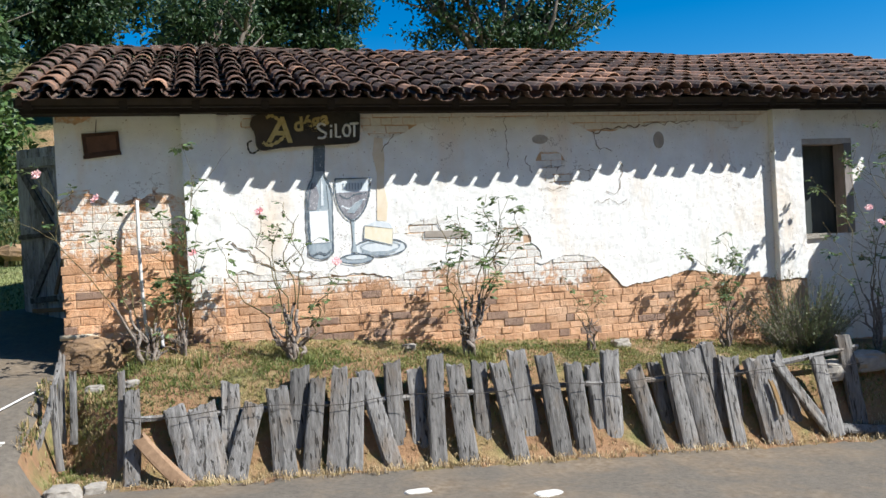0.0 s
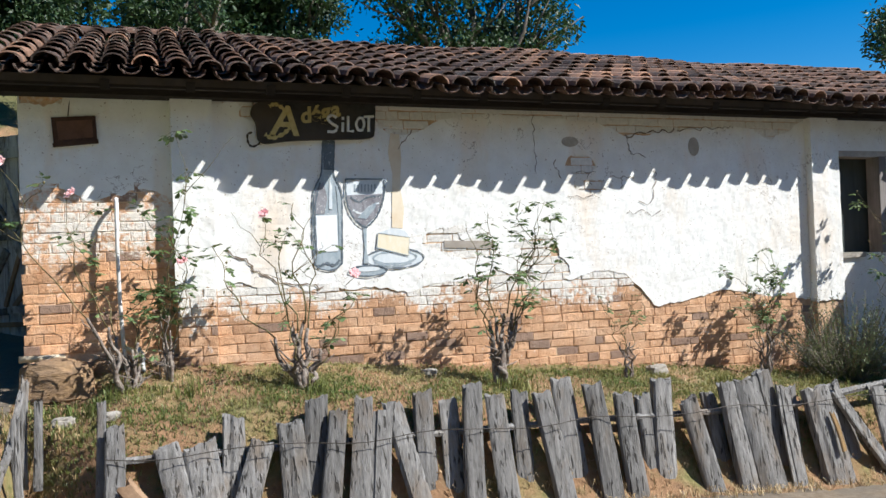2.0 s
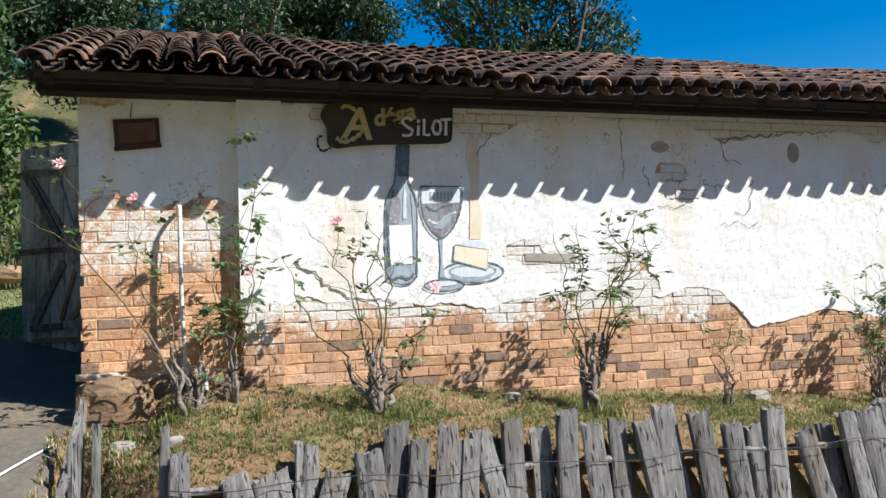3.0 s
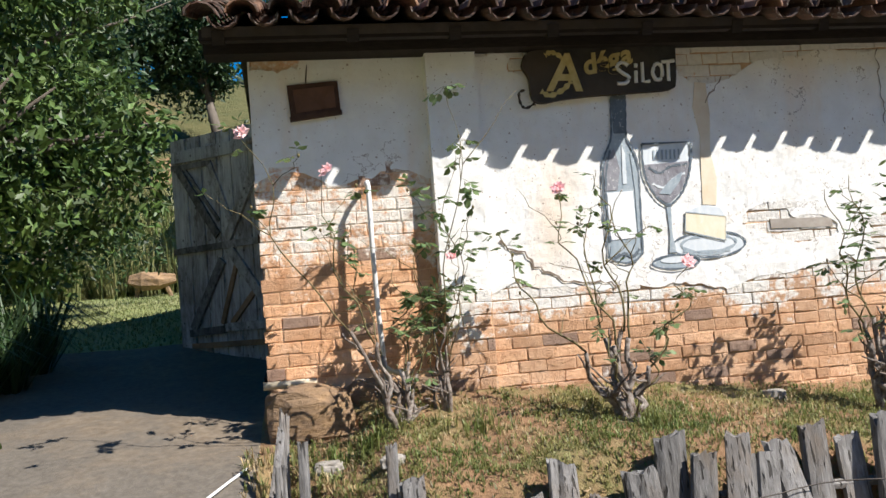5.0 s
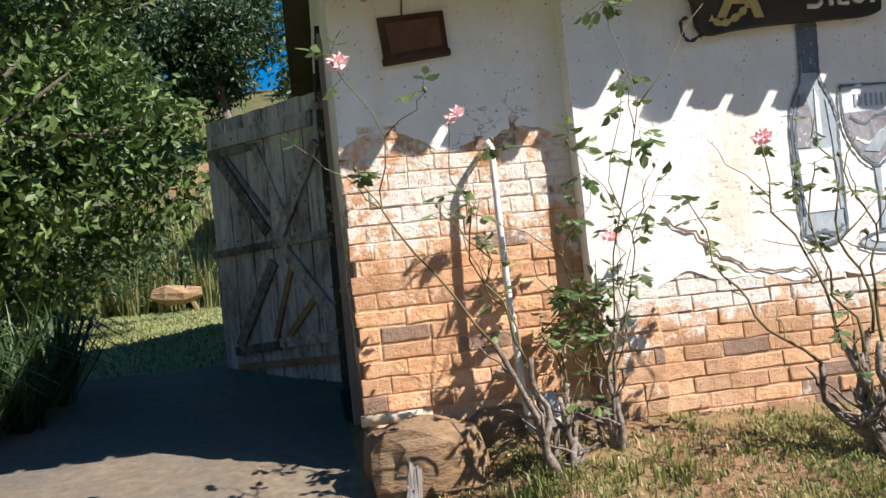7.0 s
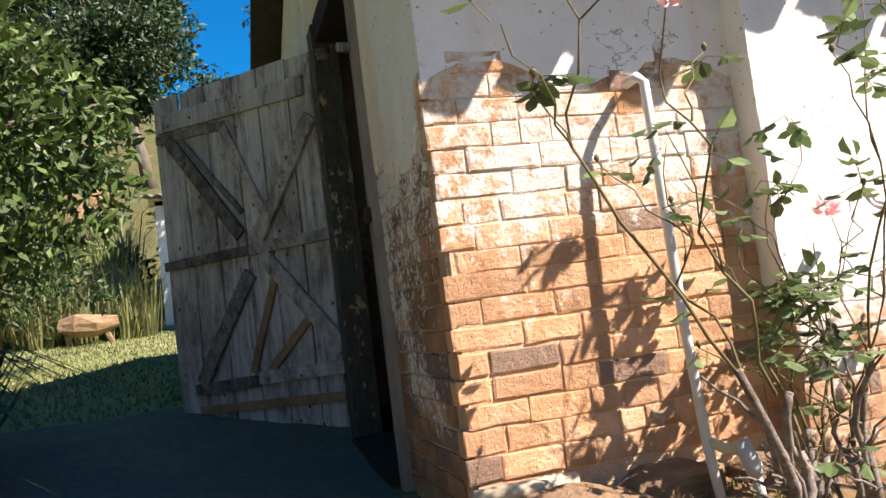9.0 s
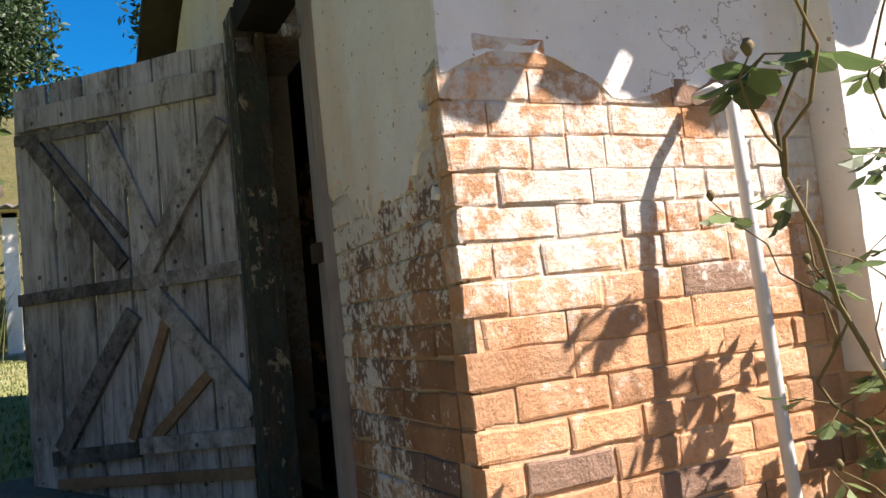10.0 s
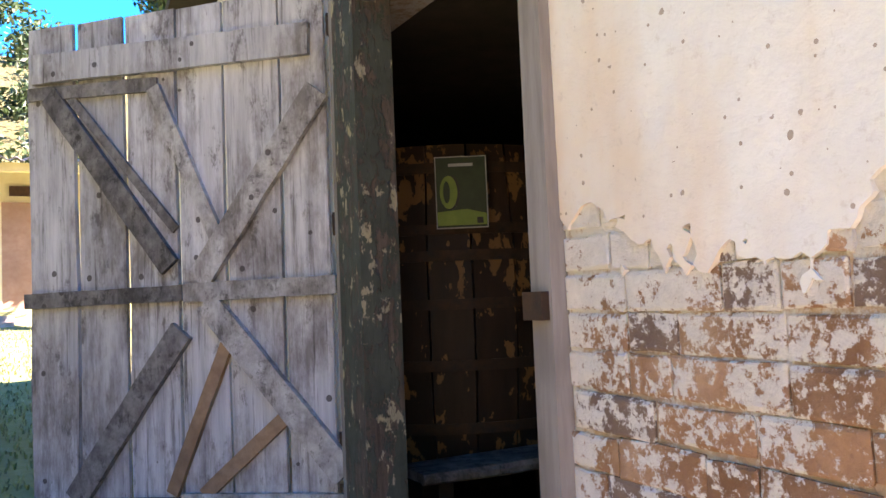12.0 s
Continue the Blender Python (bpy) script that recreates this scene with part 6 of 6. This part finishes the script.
# ---- annex beyond the lawn ----
M_YELLOW = simple("yellow_wash", (0.72, 0.60, 0.34), (0.78, 0.68, 0.44), 4)
M_ANNEX_DOOR = simple("red_brown_door", (0.36, 0.20, 0.13), (0.44, 0.27, 0.18), 8)
ANNEX = empty("annex_house", (0.8, 14.5, 0.75), "small yellow annex with a tin roof and white porch post", "house")
g = Geo()
g.box(-1.30, 4.2, 14.0, 17.0, 0.5, 3.3)
g.out("wall", M_YELLOW, ANNEX)
g = Geo()
for i in range(34):
    x0 = -1.95 + i * 0.19
    v = []
    for k in range(5):
        xx = x0 + 0.19 * k / 4
        h = 0.03 * math.sin(2 * math.pi * k / 4)
        v += [(xx, 12.7, 3.22 + h), (xx, 17.2, 3.95 + h), (xx, 12.7, 3.20 + h), (xx, 17.2, 3.93 + h)]
    f = []
    for k in range(4):
        a = 4 * k
        f += [(a, a + 4, a + 5, a + 1), (a + 2, a + 3, a + 7, a + 6), (a, a + 2, a + 6, a + 4)]
    g.add(v, f)
g.out("roof", simple("tin_sheet", (0.26, 0.24, 0.22), (0.34, 0.31, 0.28), 5, rough=0.6, metal=0.3), ANNEX)
g = Geo()
g.box(-1.60, -1.38, 12.95, 13.15, 0.5, 3.14)
g.out("porch_post", M_PLASTER, ANNEX, "whitewashed porch post")
g = Geo()
g.box(-1.7, 4.2, 12.95, 13.08, 3.06, 3.19)
g.out("porch_beam", M_YELLOW, ANNEX)
AD = Geo().box(-1.16, -0.42, 13.95, 14.02, 0.7, 2.72).out("door", M_ANNEX_DOOR, ANNEX, "red-brown annex door")
Geo().box(-1.22, -1.16, 13.93, 14.02, 0.7, 2.78).out("door_frame", M_YELLOW, AD)
Geo().box(-1.05, -0.7, 13.94, 13.985, 2.82, 2.98).out("name_board", M_RUSTBOARD, ANNEX)
for k in range(3):
    tagged(Geo().box(-1.5 + 0.06 * k, -1.0, 12.2 + 0.28 * k, 12.5 + 0.28 * k, 0.60, 0.76 + 0.09 * k).out("annex_step", M_STONE), "pale concrete step before the annex", "step")
Geo().box(-1.72, -1.2, 12.9, 13.9, 0.5, 0.9).out("porch_floor", M_GREY_PLASTER, ANNEX)

# ---- bricks ----
rb = random.Random(77)
BRICK_L, BRICK_H, COURSE = 0.226, 0.0745, 0.0792


def worn_brick(rng):
    """A handmade brick: an uneven face with rounded, chipped arrises and five plain sides behind it."""
    us = (-0.5, -0.5 + 0.007 / BRICK_L, rng.uniform(-0.15, 0.15), 0.5 - 0.007 / BRICK_L, 0.5)
    ws = (-0.5, -0.5 + 0.006 / BRICK_H, 0.5 - 0.006 / BRICK_H, 0.5)
    nu, nv = len(us), len(ws)
    chip = rng.randrange(6)
    v, f = [], []
    for j in range(nv):
        for i in range(nu):
            x, z = us[i] * BRICK_L, ws[j] * BRICK_H
            edge = i in (0, nu - 1) or j in (0, nv - 1)
            corner = i in (0, nu - 1) and j in (0, nv - 1)
            back = rng.uniform(0.001, 0.0042) if edge else rng.uniform(-0.0015, 0.0015)
            if corner and chip == 2 * (i > 0) + (j > 0):
                back += 0.005
                x, z = x * 0.95, z * 0.84
            v.append((x + rng.uniform(-0.003, 0.003), -0.045 + back, z + rng.uniform(-0.003, 0.003)))
    for j in range(nv - 1):
        for i in range(nu - 1):
            k = j * nu + i
            f.append((k, k + 1, k + nu + 1, k + nu))
    ring = list(range(nu)) + [nu * j + nu - 1 for j in range(1, nv)] + [nu * (nv - 1) + i for i in range(nu - 2, -1, -1)] + [nu * j for j in range(nv - 2, 0, -1)]
    n = len(v)
    v += [(v[k][0], 0.02, v[k][2]) for k in ring]
    for a in range(len(ring)):
        b = (a + 1) % len(ring)
        f.append((ring[b], ring[a], n + a, n + b))
    me = bpy.data.meshes.new("brick")
    me.from_pydata(v, [], f)
    me.update()
    return me


def brick_set(material):
    out = []
    for _ in range(8):
        me = worn_brick(rb)
        me.materials.append(material)
        out.append(me)
    return out


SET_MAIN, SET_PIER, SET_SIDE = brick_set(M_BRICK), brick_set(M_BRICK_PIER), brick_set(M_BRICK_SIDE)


def lay(parent, meshes, u0, u1, z0, z1, keep, place, turn, proud=0.008, tooth=0.0):
    """Courses of single bricks wherever keep(u, z) holds; place gives the face's point."""
    row = 0
    z = z0
    while z + BRICK_H < z1 + 0.03:
        u = u0 - (0.0 if row % 2 else rb.uniform(0.09, 0.13))
        while u < u1 - 0.03:
            L = BRICK_L * rb.uniform(0.80, 1.14) if rb.random() > 0.24 else BRICK_L * rb.uniform(0.42, 0.58)
            a, b = max(u, u0), min(u + L, u1)
            if a == u0:
                a -= rb.uniform(0, tooth)
            if b - a > 0.05 and keep((a + b) / 2, z + BRICK_H / 2):
                o = new("brick", meshes[rb.randrange(len(meshes))])
                o.parent = parent
                sway = 0.007 * noise.noise(Vector(((a + b) * 0.9, row * 0.37, 3.0)))
                p = place((a + b) / 2, z + BRICK_H / 2 + sway, 0.045 - rb.uniform(0, proud))
                o.matrix_local = Matrix.Translation(p) @ turn @ Matrix.Rotation(rb.uniform(-0.014, 0.014), 4, "Y") @ Matrix.Rotation(rb.uniform(-0.010, 0.010), 4, "Z") @ Matrix.Diagonal(((b - a - rb.uniform(0.003, 0.011)) / BRICK_L, 1, rb.uniform(0.9, 1.05), 1))
            u += L
        z += COURSE
        row += 1


ALONG_X, ALONG_Y = Matrix.Identity(4), Matrix.Rotation(radians(-90), 4, "Z")
lay(WALL_FRONT, SET_PIER, -0.018, 1.09, 0.0, 1.33, lambda u, z: pier_keep(u, z) < 0.03, lambda u, z, d: (u, -0.0015 + d, z), ALONG_X, 0.006, 0.022)
lay(WALL_FRONT, SET_PIER, -0.018, 1.09, 1.90, 2.04, lambda u, z: u < 0.32 and z > 1.94, lambda u, z, d: (u, 0.006 + d, z), ALONG_X)
lay(WALL_FRONT, SET_MAIN, 1.10, 1.41, -0.16, 0.55, lambda u, z: pilaster_keep(u, z) < 0.03 and z > wall_foot(u) - 0.04, lambda u, z, d: (u, -0.112 + d, z), ALONG_X)
lay(WALL_FRONT, SET_MAIN, 1.41, 7.63, -0.72, 2.04, lambda u, z: main_keep(u, z) < 0.03 and z > wall_foot(u) - 0.06, lambda u, z, d: (u, -0.056 + d, z), ALONG_X, 0.010)
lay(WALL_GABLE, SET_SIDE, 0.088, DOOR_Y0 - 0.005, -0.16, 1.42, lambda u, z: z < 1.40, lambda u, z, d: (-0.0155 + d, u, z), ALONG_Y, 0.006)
